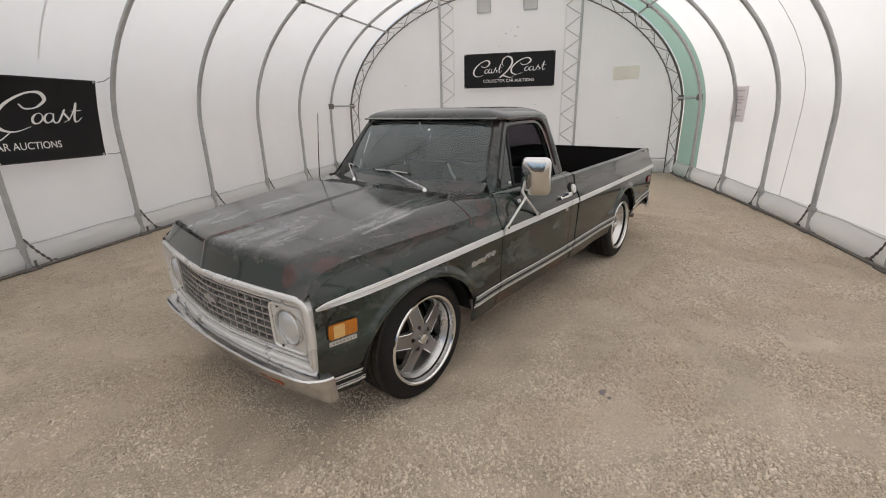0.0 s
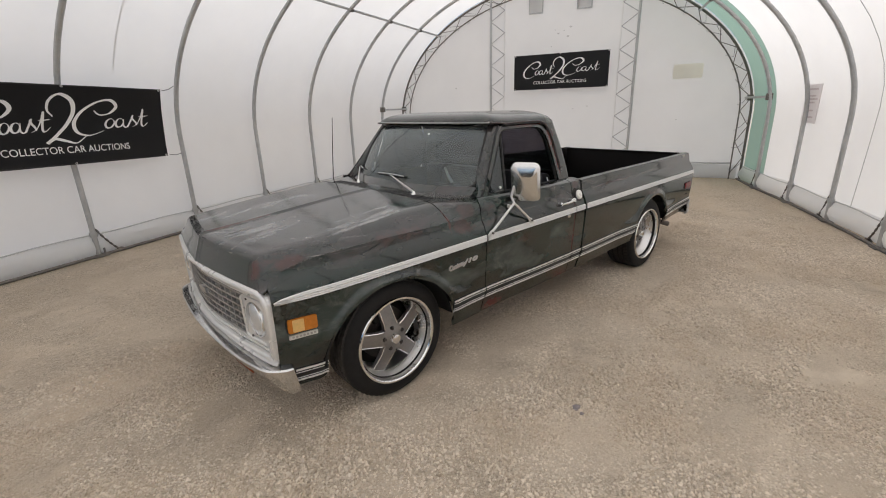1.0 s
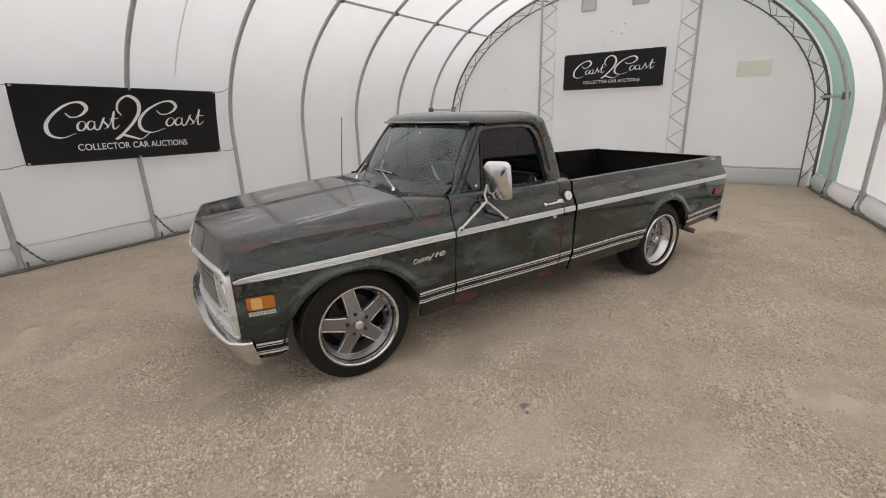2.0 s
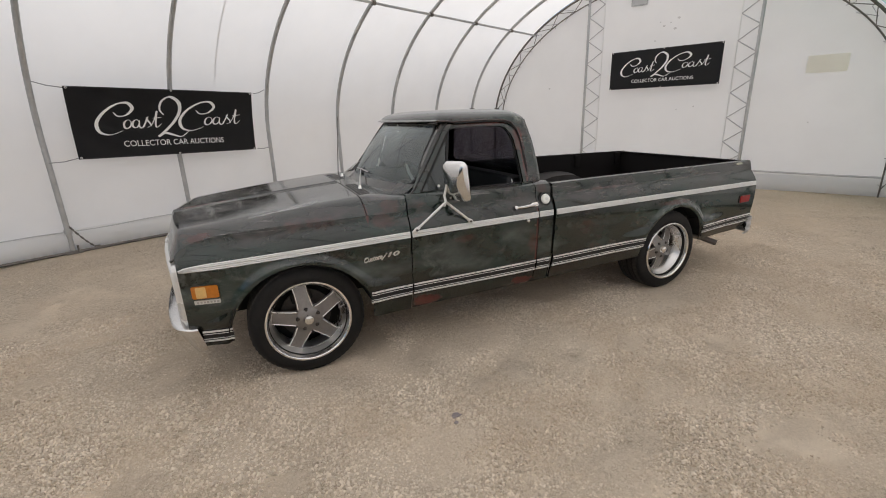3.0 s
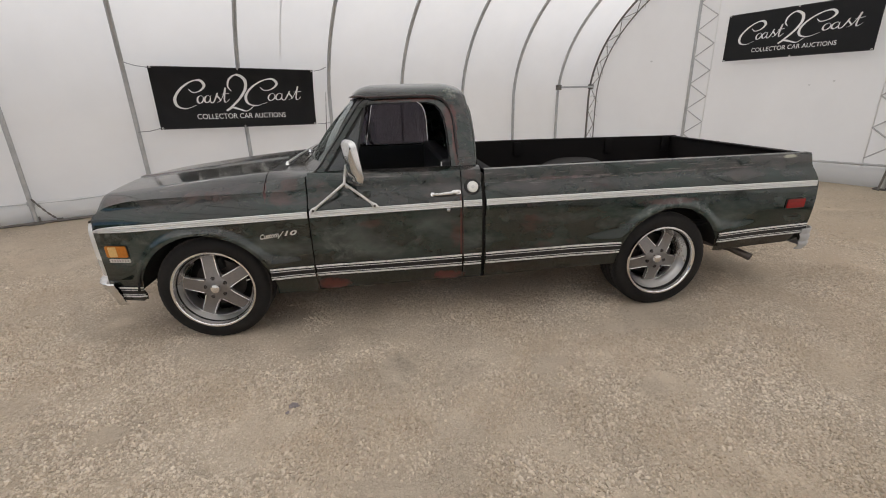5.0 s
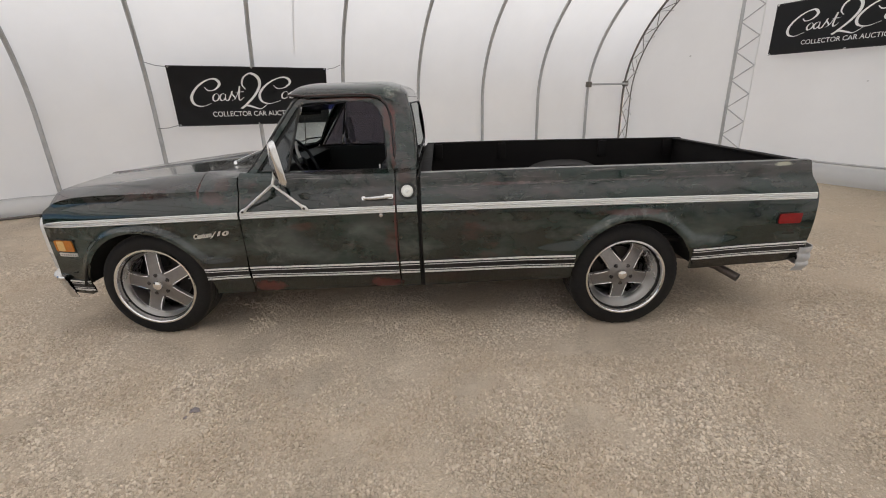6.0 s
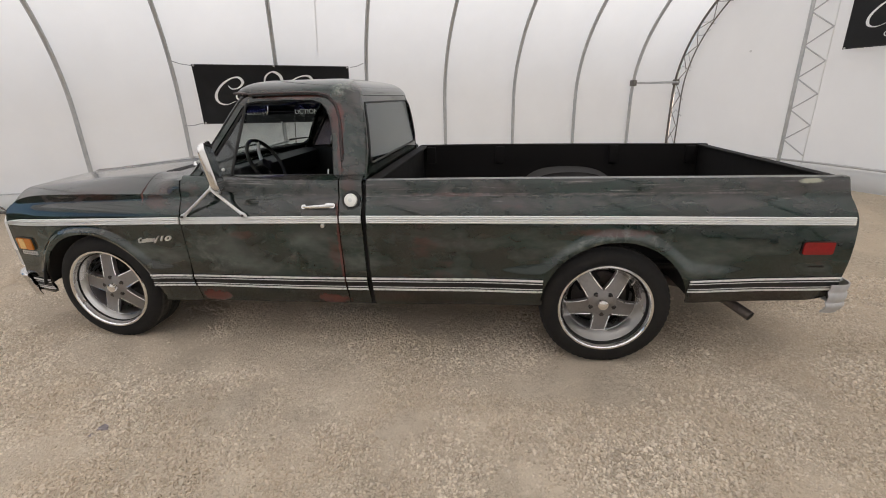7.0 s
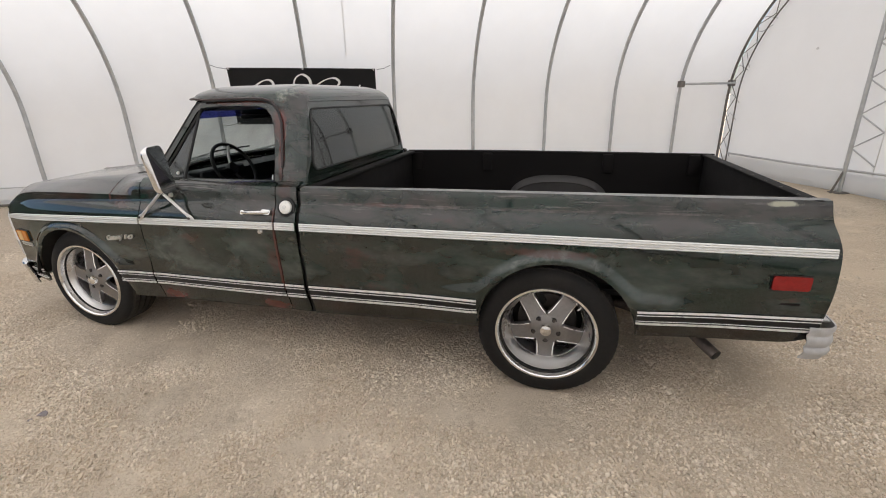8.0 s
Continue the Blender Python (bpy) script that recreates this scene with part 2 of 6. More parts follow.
def rubber_material():
    """Black tyre rubber with grey dust on the tread."""
    m = Mat("tyre_rubber")
    sep = m.n("SeparateXYZ")
    m.put(sep.inputs[0], m.coords())
    r = m.math('SQRT', m.math('ADD', m.math('POWER', m.math('ABSOLUTE', sep.outputs["X"]), 2.0), m.math('POWER', m.math('ABSOLUTE', sep.outputs["Z"]), 2.0)))
    f = m.noise(40, 6, 0.65, lo=0.3, hi=0.7)
    dust = m.math('MULTIPLY', m.ramp(r, 0.361, 0.369), m.math('ADD', m.math('MULTIPLY', f, 0.5), 0.4))
    m.set(Base_Color=m.mix(dust, m.mix(f, (0.008, 0.0073, 0.007), (0.013, 0.012, 0.0112)), (0.060, 0.053, 0.046)), Roughness=0.72, Specular_IOR_Level=0.32)
    m.bump(m.noise(240, 4), 0.15, 0.002)
    return m.m


PAINT = paint_material()
CHROME = simple("aged_chrome", (0.74, 0.74, 0.73), 0.16, 1.0, 0.08, 14, 0.02)
GRILLEM = simple("dull_grille_metal", (0.40, 0.395, 0.385), 0.42, 0.6, 0.15, 30, 0.05)
TRIM = simple("brushed_trim", (0.68, 0.68, 0.665), 0.34, 0.6, 0.07, 60, 0.03)
BANDM = simple("bright_band_strip", (0.80, 0.80, 0.78), 0.30, 0.25, 0.05, 40, 0.02)
SILVER = simple("silver_paint", (0.72, 0.715, 0.70), 0.30, 0.4, 0.05, 6, 0.01)
BUMPERM = simple("dull_chrome", (0.68, 0.68, 0.68), 0.14, 1.0, 0.16, 9, 0.04)
STEPM = simple("grey_bumper_paint", (0.47, 0.47, 0.47), 0.45, 0.2, 0.12, 22, 0.08)
MIRROR = simple("mirror_silver", (0.70, 0.72, 0.72), 0.03, 1.0, 0.03, 10, 0.0)
BARREL = simple("brushed_barrel", (0.72, 0.71, 0.70), 0.28, 0.92, 0.02, 4, 0.0)
RIM = simple("polished_rim", (0.80, 0.80, 0.79), 0.14, 1.0, 0.03, 5, 0.0)
SPOKE = simple("gunmetal_spoke", (0.25, 0.237, 0.23), 0.42, 0.75, 0.1, 60, 0.03)
RUBBER = rubber_material()
BLACK = simple("black_paint", (0.006, 0.006, 0.006), 0.4, 0.0, 0.25, 20, 0.05)
SEAL = simple("black_rubber_seal", (0.010, 0.010, 0.010), 0.6, 0.0, 0.2, 30, 0.05)
LINER = simple("bed_liner", (0.0060, 0.0050, 0.0048), 0.75, 0.0, 0.3, 7, 0.3, Specular_IOR_Level=0.18)
TUB = simple("worn_tub_paint", (0.032, 0.030, 0.029), 0.6, 0.0, 0.4, 6, 0.2)
UNDER = simple("underbody", (0.010, 0.009, 0.008), 0.85, 0.0, 0.3, 12, 0.2)
IRON = simple("cast_iron", (0.07, 0.06, 0.055), 0.6, 0.5, 0.3, 25, 0.2)
BADGEM = simple("badge_chrome", (0.80, 0.79, 0.77), 0.32, 0.75, 0.06, 60, 0.0)
EXHAUST = simple("exhaust_steel", (0.16, 0.135, 0.12), 0.5, 0.7, 0.3, 25, 0.15)
VINYL = simple("dark_vinyl", (0.009, 0.010, 0.012), 0.5, 0.0, 0.3, 40, 0.12)
AMBER = simple("amber_lens", (0.50, 0.17, 0.02), 0.2, 0.0, 0.12, 60, 0.1)
AMBERPALE = simple("pale_amber_lens", (0.72, 0.46, 0.17), 0.2, 0.0, 0.1, 60, 0.1)
REDLENS = simple("red_lens", (0.26, 0.012, 0.012), 0.12, 0.0, 0.15, 60, 0.1)
LAMP = simple("headlamp_glass", (0.72, 0.75, 0.78), 0.08, 0.6, 0.08, 40, 0.1)
WHITE = simple("off_white_cap", (0.78, 0.78, 0.74), 0.3, 0.0, 0.06, 20, 0.02)
STEEL = simple("galvanised_pipe", (0.44, 0.445, 0.445), 0.5, 0.4, 0.15, 9, 0.06)
REDRAIL = simple("red_oxide_rail", (0.032, 0.017, 0.016), 0.35, 0.0, 0.5, 9, 0.05)
CLOD = simple("grey_clod", (0.25, 0.22, 0.22), 0.95, 0.0, 0.25, 40, 0.4)
RUSTY = simple("weathered_iron", (0.17, 0.155, 0.14), 0.7, 0.4, 0.3, 18, 0.15)
BANNER = simple("black_vinyl_banner", (0.009, 0.009, 0.010), 0.5, 0.0, 0.2, 5, 0.05, Specular_IOR_Level=0.25)
INK = simple("white_print", (0.80, 0.80, 0.79), 0.6, 0.0, 0.04, 40, 0.0)
PALECORD = simple("pale_cord", (0.52, 0.52, 0.51), 0.8, 0.0, 0.15, 60, 0.1)
ROPE = simple("grey_cord", (0.25, 0.25, 0.25), 0.8, 0.0, 0.2, 60, 0.1)
PAPER = fabric_material("notice_board", (0.82, 0.80, 0.80), (0.86, 0.83, 0.83), 0.78)
PAPERINK = simple("faded_print", (0.62, 0.55, 0.56), 0.6, 0.0, 0.2, 30, 0.0)
FABRIC = fabric_material("white_tent_fabric", (0.84, 0.84, 0.83), (0.80, 0.795, 0.78))
FABRIC_END = fabric_material("white_end_fabric", (0.80, 0.80, 0.795), (0.67, 0.672, 0.668))
SEAM = fabric_material("doubled_fabric_seam", (0.83, 0.83, 0.82), (0.77, 0.765, 0.75))
SMUDGE = simple("grey_smudge", (0.50, 0.50, 0.49), 0.9, 0.0, 0.2, 30, 0.0)
GREEN = fabric_material("green_tent_fabric", (0.36, 0.46, 0.41), (0.24, 0.36, 0.30))
PATCH = fabric_material("pale_fabric_patch", (0.96, 0.95, 0.91), (0.97, 0.96, 0.91), 0.90)
GROUND = ground_material()
STONE = stone_material()
GLASS = glass_material("clear_glass", (0.62, 0.68, 0.665), 0.42)
BLUEGLASS = glass_material("blue_sun_band", (0.07, 0.08, 0.42), 0.06)
DARKGLASS = glass_material("dark_tinted_glass", (0.30, 0.285, 0.31), 0.2)


# ---- mesh helpers ----
def spl(x, table):
    """A smooth curve through (x, value) pairs."""
    n = len(table)
    if x <= table[0][0]:
        return table[0][1]
    if x >= table[-1][0]:
        return table[-1][1]
    i = max(k for k in range(n - 1) if table[k][0] <= x)

    def slope(k):
        a, b = table[max(k - 1, 0)], table[min(k + 1, n - 1)]
        return (b[1] - a[1]) / (b[0] - a[0])
    x0, y0 = table[i]
    x1, y1 = table[i + 1]
    h = x1 - x0
    t = (x - x0) / h
    return ((2 * t ** 3 - 3 * t ** 2 + 1) * y0 + (t ** 3 - 2 * t ** 2 + t) * h * slope(i)
            + (3 * t ** 2 - 2 * t ** 3) * y1 + (t ** 3 - t ** 2) * h * slope(i + 1))


def span(a, b, n):
    return [a + (b - a) * i / (n - 1) for i in range(n)]


def shell(fn, us, vs, thick=0.0, close_u=False, inward=None):
    """A bmesh sheet of fn(u, v), given a thickness along its normals."""
    bm = bmesh.new()
    nu, nv = len(us), len(vs)
    g = [[bm.verts.new(fn(u, v)) for v in vs] for u in us]
    for i in range(nu if close_u else nu - 1):
        for j in range(nv - 1):
            a, b, c, d = g[i][j], g[(i + 1) % nu][j], g[(i + 1) % nu][j + 1], g[i][j + 1]
            bm.faces.new((a, b, c, d))
    if thick:
        bm.normal_update()
        bm.verts.index_update()
        vs0 = list(bm.verts)
        nor = [v.normal.copy() for v in vs0]
        if inward is not None:
            mid = sum((v.co for v in vs0), Vector()) / len(vs0)
            side = sum(n.dot(Vector(inward) - v.co) for v, n in zip(vs0, nor))
            if side < 0:
                nor = [-n for n in nor]
        faces = list(bm.faces)
        back = [bm.verts.new(v.co + n * thick) for v, n in zip(vs0, nor)]
        for f in faces:
            bm.faces.new([back[v.index] for v in reversed(f.verts)])
        for e in [e for e in bm.edges if len(e.link_faces) == 1 and e.verts[0].index < len(vs0) and e.verts[1].index < len(vs0) and e.verts[0].index >= 0 and e.verts[1].index >= 0]:
            a, b = e.verts
            if a.index < len(vs0) and b.index < len(vs0):
                bm.faces.new((a, b, back[b.index], back[a.index]))
        bmesh.ops.recalc_face_normals(bm, faces=bm.faces)
    return bm


def box(x0, x1, y0, y1, z0, z1, bevel=0.0, seg=2):
    bm = bmesh.new()
    bmesh.ops.create_cube(bm, size=1)
    for v in bm.verts:
        v.co = Vector(((x0 + x1) / 2 + v.co.x * (x1 - x0), (y0 + y1) / 2 + v.co.y * (y1 - y0), (z0 + z1) / 2 + v.co.z * (z1 - z0)))
    if bevel:
        bmesh.ops.bevel(bm, geom=list(bm.edges), offset=bevel, segments=seg, affect='EDGES', profile=0.6)
    return bm


def tube(points, radius, sides=8, closed=False, caps=True, flat=1.0):
    """A pipe along points. radius: a number, or one for each point."""
    bm = bmesh.new()
    pts = [Vector(p) for p in points]
    n = len(pts)
    rings = []
    up = Vector((0, 0, 1))
    for i, p in enumerate(pts):
        a = pts[i - 1] if (i or closed) else p
        b = pts[(i + 1) % n] if (i < n - 1 or closed) else p
        d = (b - a).normalized()
        if abs(d.dot(up)) > 0.98:
            up = Vector((1, 0, 0)) if abs(d.x) < 0.9 else Vector((0, 1, 0))
        s = d.cross(up).normalized()
        up2 = s.cross(d).normalized()
        up = up2
        r = radius[i] if isinstance(radius, (list, tuple)) else radius
        rings.append([bm.verts.new(p + (s * math.cos(k * math.tau / sides) * flat + up2 * math.sin(k * math.tau / sides)) * r) for k in range(sides)])
    for i in range(n if closed else n - 1):
        q, w = rings[i], rings[(i + 1) % n]
        for k in range(sides):
            bm.faces.new((q[k], q[(k + 1) % sides], w[(k + 1) % sides], w[k]))
    if caps and not closed:
        bm.faces.new(rings[0][::-1])
        bm.faces.new(rings[-1])
    bmesh.ops.recalc_face_normals(bm, faces=bm.faces)
    return bm


def lathe(profile, n=48, axis="y", at=(0, 0, 0), closed=False, caps=True):
    """A body of revolution of (radius, along) pairs about an axis."""
    bm = bmesh.new()
    rows = []
    for r, h in profile:
        ring = []
        for k in range(n):
            c, s = r * math.cos(k * math.tau / n), r * math.sin(k * math.tau / n)
            p = {"y": (c, h, s), "x": (h, c, s), "z": (c, s, h)}[axis]
            ring.append(bm.verts.new(Vector(p) + Vector(at)))
        rows.append(ring)
    m = len(rows)
    for i in range(m if closed else m - 1):
        a, b = rows[i], rows[(i + 1) % m]
        for k in range(n):
            bm.faces.new((a[k], a[(k + 1) % n], b[(k + 1) % n], b[k]))
    if not closed and caps:
        for ring in (rows[0], rows[-1]):
            if (ring[0].co - ring[n // 2].co).length > 1e-4:
                bm.faces.new(ring)
    bmesh.ops.remove_doubles(bm, verts=bm.verts, dist=1e-5)
    bmesh.ops.recalc_face_normals(bm, faces=bm.faces)
    return bm


def prism(poly, fn0, fn1):
    """Solid between two maps of one outline."""
    bm = bmesh.new()
    a = [bm.verts.new(fn0(*p)) for p in poly]
    b = [bm.verts.new(fn1(*p)) for p in poly]
    bm.faces.new(a)
    bm.faces.new(b[::-1])
    n = len(poly)
    for i in range(n):
        bm.faces.new((a[i], b[i], b[(i + 1) % n], a[(i + 1) % n]))
    bmesh.ops.recalc_face_normals(bm, faces=bm.faces)
    return bm


def ring_band(outer, inner, fn, depth):
    """A frame between two outlines with as many points, mapped by fn(a, b, d)."""
    bm = bmesh.new()
    n = len(outer)
    v = [[bm.verts.new(fn(*p, d)) for p in o] for o, d in ((outer, 0), (inner, 0), (inner, depth), (outer, depth))]
    for r in range(4):
        a, b = v[r], v[(r + 1) % 4]
        for i in range(n):
            bm.faces.new((a[i], a[(i + 1) % n], b[(i + 1) % n], b[i]))
    bmesh.ops.recalc_face_normals(bm, faces=bm.faces)
    return bm


def joined(*bms):
    out = bmesh.new()
    for b in bms:
        me = bpy.data.meshes.new("t")
        b.to_mesh(me)
        out.from_mesh(me)
        bpy.data.meshes.remove(me)
        b.free()
    return out


def moved(bm, m):
    bm.transform(m)
    return bm


def part(name, bm, material, parent=None, label="", sharp=35):
    me = bpy.data.meshes.new(name)
    bm.to_mesh(me)
    bm.free()
    me.materials.append(material)
    me.shade_smooth()
    me.set_sharp_from_angle(angle=radians(sharp))
    ob = new(name, me)
    if parent is not None:
        ob.parent = parent
    return tagged(ob, label)


def pane(name, bm, material, parent, label=""):
    """A sheet of glass that lets the daylight through."""
    ob = part(name, bm, material, parent, label)
    ob.visible_shadow = False
    return ob


def rounded(a0, a1, b0, b1, r, n=5):
    """An outline of a rectangle with round corners."""
    pts = []
    for ca, cb, s in ((a1 - r, b1 - r, 0), (a0 + r, b1 - r, 1), (a0 + r, b0 + r, 2), (a1 - r, b0 + r, 3)):
        for k in range(n + 1):
            an = (s + k / n) * math.pi / 2
            pts.append((ca + r * math.cos(an), cb + r * math.sin(an)))
    return pts


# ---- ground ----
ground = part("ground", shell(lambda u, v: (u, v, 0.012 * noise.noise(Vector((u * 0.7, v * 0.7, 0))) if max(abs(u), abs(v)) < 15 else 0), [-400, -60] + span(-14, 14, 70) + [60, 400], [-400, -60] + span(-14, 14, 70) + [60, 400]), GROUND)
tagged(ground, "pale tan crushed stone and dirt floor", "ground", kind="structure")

# ---- tent ----
TENT = pose(0, 0, 0, 0, 0, 25.5)
MID, HALF, KNEE, RISE = -0.15, 4.48, 1.40, 3.05
U0, U1 = -9.6, 9.10
RIBS = [-0.70 + 1.48 * k for k in range(-6, 1)] + [0.83, 2.32, 3.78, 5.20, 6.58, 7.92]


LEFT_HALF = [(-9.6, 4.66), (-3.0, 4.60), (0.0, 4.51), (3.0, 4.48), (6.0, 4.33), (9.1, 4.16)]
RIGHT_HALF = [(-9.6, 4.75), (0.0, 4.72), (4.0, 4.66), (5.4, 4.56), (6.6, 4.44), (7.9, 4.26), (9.1, 4.16)]


def half(u, s=1):
    """Half the tent's width on one side; drawn in towards the end wall to fit the camera's view."""
    return spl(u, LEFT_HALF if s > 0 else RIGHT_HALF)


def skew(u, v):
    """Sets the ribs slightly aslant across the tent to fit the camera's view."""
    return u + spl(u, [(0.8, 0.14), (3.8, 0.14), (5.2, 0.03), (6.58, -0.06), (7.93, -0.03), (8.9, 0.0)]) * max(0, (MID + HALF - v) / (2 * HALF))


def arch(a, shrink=0.0, u=0.0):
    """Across and up on the tent's section; a from 0 at one foot to 1 at the other."""
    leg = KNEE
    arc = 6.05
    s = a * (2 * leg + 2 * arc)
    if s < leg:
        return MID + half(u) - shrink, s
    if s > leg + 2 * arc:
        return MID - half(u, -1) + shrink, 2 * leg + 2 * arc - s
    t = (s - leg) / (2 * arc) * math.pi
    return MID + (half(u, 1 if t < math.pi / 2 else -1) - shrink) * math.cos(t), KNEE + (RISE - shrink) * math.sin(t)


def tent_point(u, a, shrink=0.0):
    v, z = arch(a, shrink, u)
    return TENT @ Vector((skew(u, v), v, z))


def sag(u):
    """The cloth bellies out a little between the ribs."""
    for a, b in zip(RIBS, RIBS[1:] + [U1]):
        if a <= u <= b:
            return -0.035 * math.sin(math.pi * (u - a) / (b - a))
    return 0.0


ACROSS = span(0, 1, 81)
UFINE = [U0] + [a + (b - a) * k / 6 for a, b in zip(RIBS, RIBS[1:]) for k in range(6)] + [RIBS[-1]]
cover = part("tent_cover", shell(lambda u, a: tent_point(u, a, sag(u) - 0.04), UFINE, ACROSS), FABRIC)
tagged(cover, "white translucent fabric tent cover over steel ribs", "tent cover", kind="structure")
cover_end = part("tent_cover_end", shell(lambda u, a: tent_point(u, a, sag(u) - 0.04), span(RIBS[-1], U1, 5), span(0, 0.60, 49)), FABRIC)
tagged(cover_end, "white translucent fabric of the last tent bay", "tent cover", kind="structure")
green = part("green_tent_panel", shell(lambda u, a: tent_point(u, a, sag(u) - 0.04), span(RIBS[-1], U1, 5), span(0.60, 1, 33)), GREEN)
tagged(green, "pale green translucent fabric panel beside the end wall", "tent panel", kind="structure")


def end_wall(name, u, material):
    rows = span(0, 1, 25)
    bm = shell(lambda a, r: TENT @ Vector((u + 0.012 * noise.noise(Vector((a * 9, r * 7, 3))), arch(a, -0.04, u)[0], arch(a, -0.04, u)[1] * r)), span(0.0, 1.0, 81), rows)
    bmesh.ops.remove_doubles(bm, verts=bm.verts, dist=0.001)
    ob = part(name, bm, material)
    return tagged(ob, "white fabric end wall of the tent", "tent wall", kind="structure")


end_wall("wall_end", U1 + 0.03, FABRIC_END)
entrance = bmesh.new()
for v0, v1, z0, z1 in ((MID - 4.7, MID - 3.5, 0, 3.3), (MID + 3.5, MID + 4.7, 0, 3.3), (MID - 2.9, MID + 2.9, 3.75, 4.05), (MID - 2.2, MID + 2.2, 4.05, 4.42)):
    vs = [entrance.verts.new(TENT @ Vector((U0 + 0.003 * z0, v, z))) for v, z in ((v0, z0), (v1, z0), (v1, z1), (v0, z1))]
    entrance.faces.new(vs)
tagged(part("wall_entrance", entrance, FABRIC), "white fabric entrance wall with an open doorway", "tent wall", kind="structure")


# unseen wall added to keep bright outside ground out of the bodywork's reflections
blocker = part("wall_blocker", moved(box(-0.15, 0.15, -9, 9, 0, 2.6), TENT @ pose(U0 - 1.3, 0, 0)), simple("dark_blocker_board", (0.05, 0.047, 0.042), 0.8, 0.0, 0.3, 3, 0.2))
tagged(blocker, "plain dark unseen wall added outside the entrance to block light", "wall", kind="structure")


def tent_tube(pts, r, sides=8):
    return tube([TENT @ Vector(p) for p in pts], r, sides)


def add_rib(u):
    e = new("tent_rib")
    tagged(e, "galvanised steel arched pipe rib of the tent", "tent rib", "tent ribs")
    part("pipe", tube([tent_point(u, a, 0.06) for a in span(0, 1, 61)], 0.032, 10), STEEL, e)
    for s in (1, -1):
        v = MID + s * (half(u, s) - 0.06)
        w = skew(u, v)
        part("foot_chain", tube([TENT @ Vector((w + 0.27 - 0.25 * k / 18, v - s * 0.02, 0.012 + 0.36 * k / 18 - 0.03 * math.sin(math.pi * k / 18))) for k in range(19)], [0.014 if k % 3 else 0.006 for k in range(19)], 6), RUSTY, e)
        part("ground_plate", moved(joined(box(-0.09, 0.09, -0.07, 0.07, 0, 0.018, 0.004), box(0.24, 0.30, -0.03, 0.03, 0, 0.05, 0.004), tube([(0.05, -0.05, 0.01), (0.05, -0.05, 0.11)], 0.012, 6)), TENT @ pose(w, v, 0)), RUSTY, e)
        part("clamp", moved(lathe([(0.042, -0.03), (0.045, -0.02), (0.045, 0.02), (0.042, 0.03)], 12, "z"), TENT @ pose(w, v, 0.30)), STEEL, e)
    return e


for u in RIBS:
    add_rib(u)

# rails along the tent
for s in (1, -1):
    p = tagged(new("purlin"), "galvanised steel purlin pipe along the tent's haunch", "purlin", "tent purlins")
    def at_u(u):
        v, z = arch(0.295 if s > 0 else 0.705, 0.06, u)
        return skew(u, v), v, z - 0.03
    part("pipe", tent_tube([at_u(u) for u in span(U0 + 0.1, U1 - 0.1, 40)], 0.022), STEEL, p)
    for u in RIBS:
        part("coupler", moved(lathe([(0.036, -0.035), (0.036, 0.035)], 10, "x"), TENT @ pose(*at_u(u))), RUSTY, p)
    k = tagged(new("knee_rail"), "short steel pipe between the last rib and the end truss", "rail", "knee rails")
    part("pipe", tent_tube([(skew(RIBS[-1], 4.2 * s), MID + s * (half(7.93, s) - 0.09), 1.72), (U1 - 0.08, MID + s * (half(9.1, s) - 0.16), 1.72)], 0.022), STEEL, k)
    for u in (RIBS[-1], U1 - 0.1):
        part("coupler", moved(box(-0.05, 0.05, -0.05, 0.05, -0.06, 0.06, 0.012), TENT @ pose(u, MID + s * (half(u, s) - 0.09 - (0.06 if u > 9 else 0)), 1.72)), RUSTY, k)
    # skirt: the cloth rolled round a pipe along the foot of the wall
    sk = tagged(new("wall_skirt"), "rolled white fabric skirt along the foot of the tent wall", "tent skirt", kind="structure")
    prof = [(0.0, 0.30), (-0.035, 0.27), (-0.075, 0.20), (-0.085, 0.12), (-0.06, 0.05), (-0.02, 0.01)]
    part("roll", shell(lambda u, j: TENT @ Vector((u, MID + s * (half(u, s) + 0.01 + prof[j][0] * (1 + 0.35 * noise.noise(Vector((u * 1.3, s, j * 0.4))))), prof[j][1] + 0.025 * noise.noise(Vector((u * 0.8, 5 + s, j * 0.2))))), span(U0 + 0.05, U1 - 0.05, 130), list(range(6))), FABRIC, sk)
    # grey tube drawn for the shaded crease along the roll's upper edge
    part("cord", tent_tube([(u, MID + s * (half(u, s) - 0.02), 0.29 + 0.012 * math.sin(u * 4.2)) for u in span(U0 + 0.1, U1 - 0.1, 60)], 0.008, 5), PALECORD, sk)
    part("ground_pipe", tent_tube([(u, MID + s * (half(u, s) - 0.09), 0.02) for u in span(U0 + 0.1, U1 - 0.1, 30)], 0.02, 7), RUSTY, sk)
ske = tagged(new("wall_skirt"), "folded white fabric skirt along the foot of the end wall", "tent skirt", kind="structure")
part("roll", shell(lambda v, j: TENT @ Vector((U1 + 0.02 + [0, -0.03, -0.06, -0.07, -0.05, -0.02][j] * (1 + 0.4 * noise.noise(Vector((v * 1.2, 2, j)))), v, [0.31, 0.28, 0.2, 0.12, 0.05, 0.01][j])), span(MID - half(9) + 0.1, MID + half(9) - 0.1, 60), list(range(6))), FABRIC_END, ske)
part("cord", tent_tube([(U1 - 0.02, v, 0.19 + 0.01 * math.sin(v * 5)) for v in span(MID - half(9) + 0.15, MID + half(9) - 0.15, 40)], 0.008, 5), PALECORD, ske)

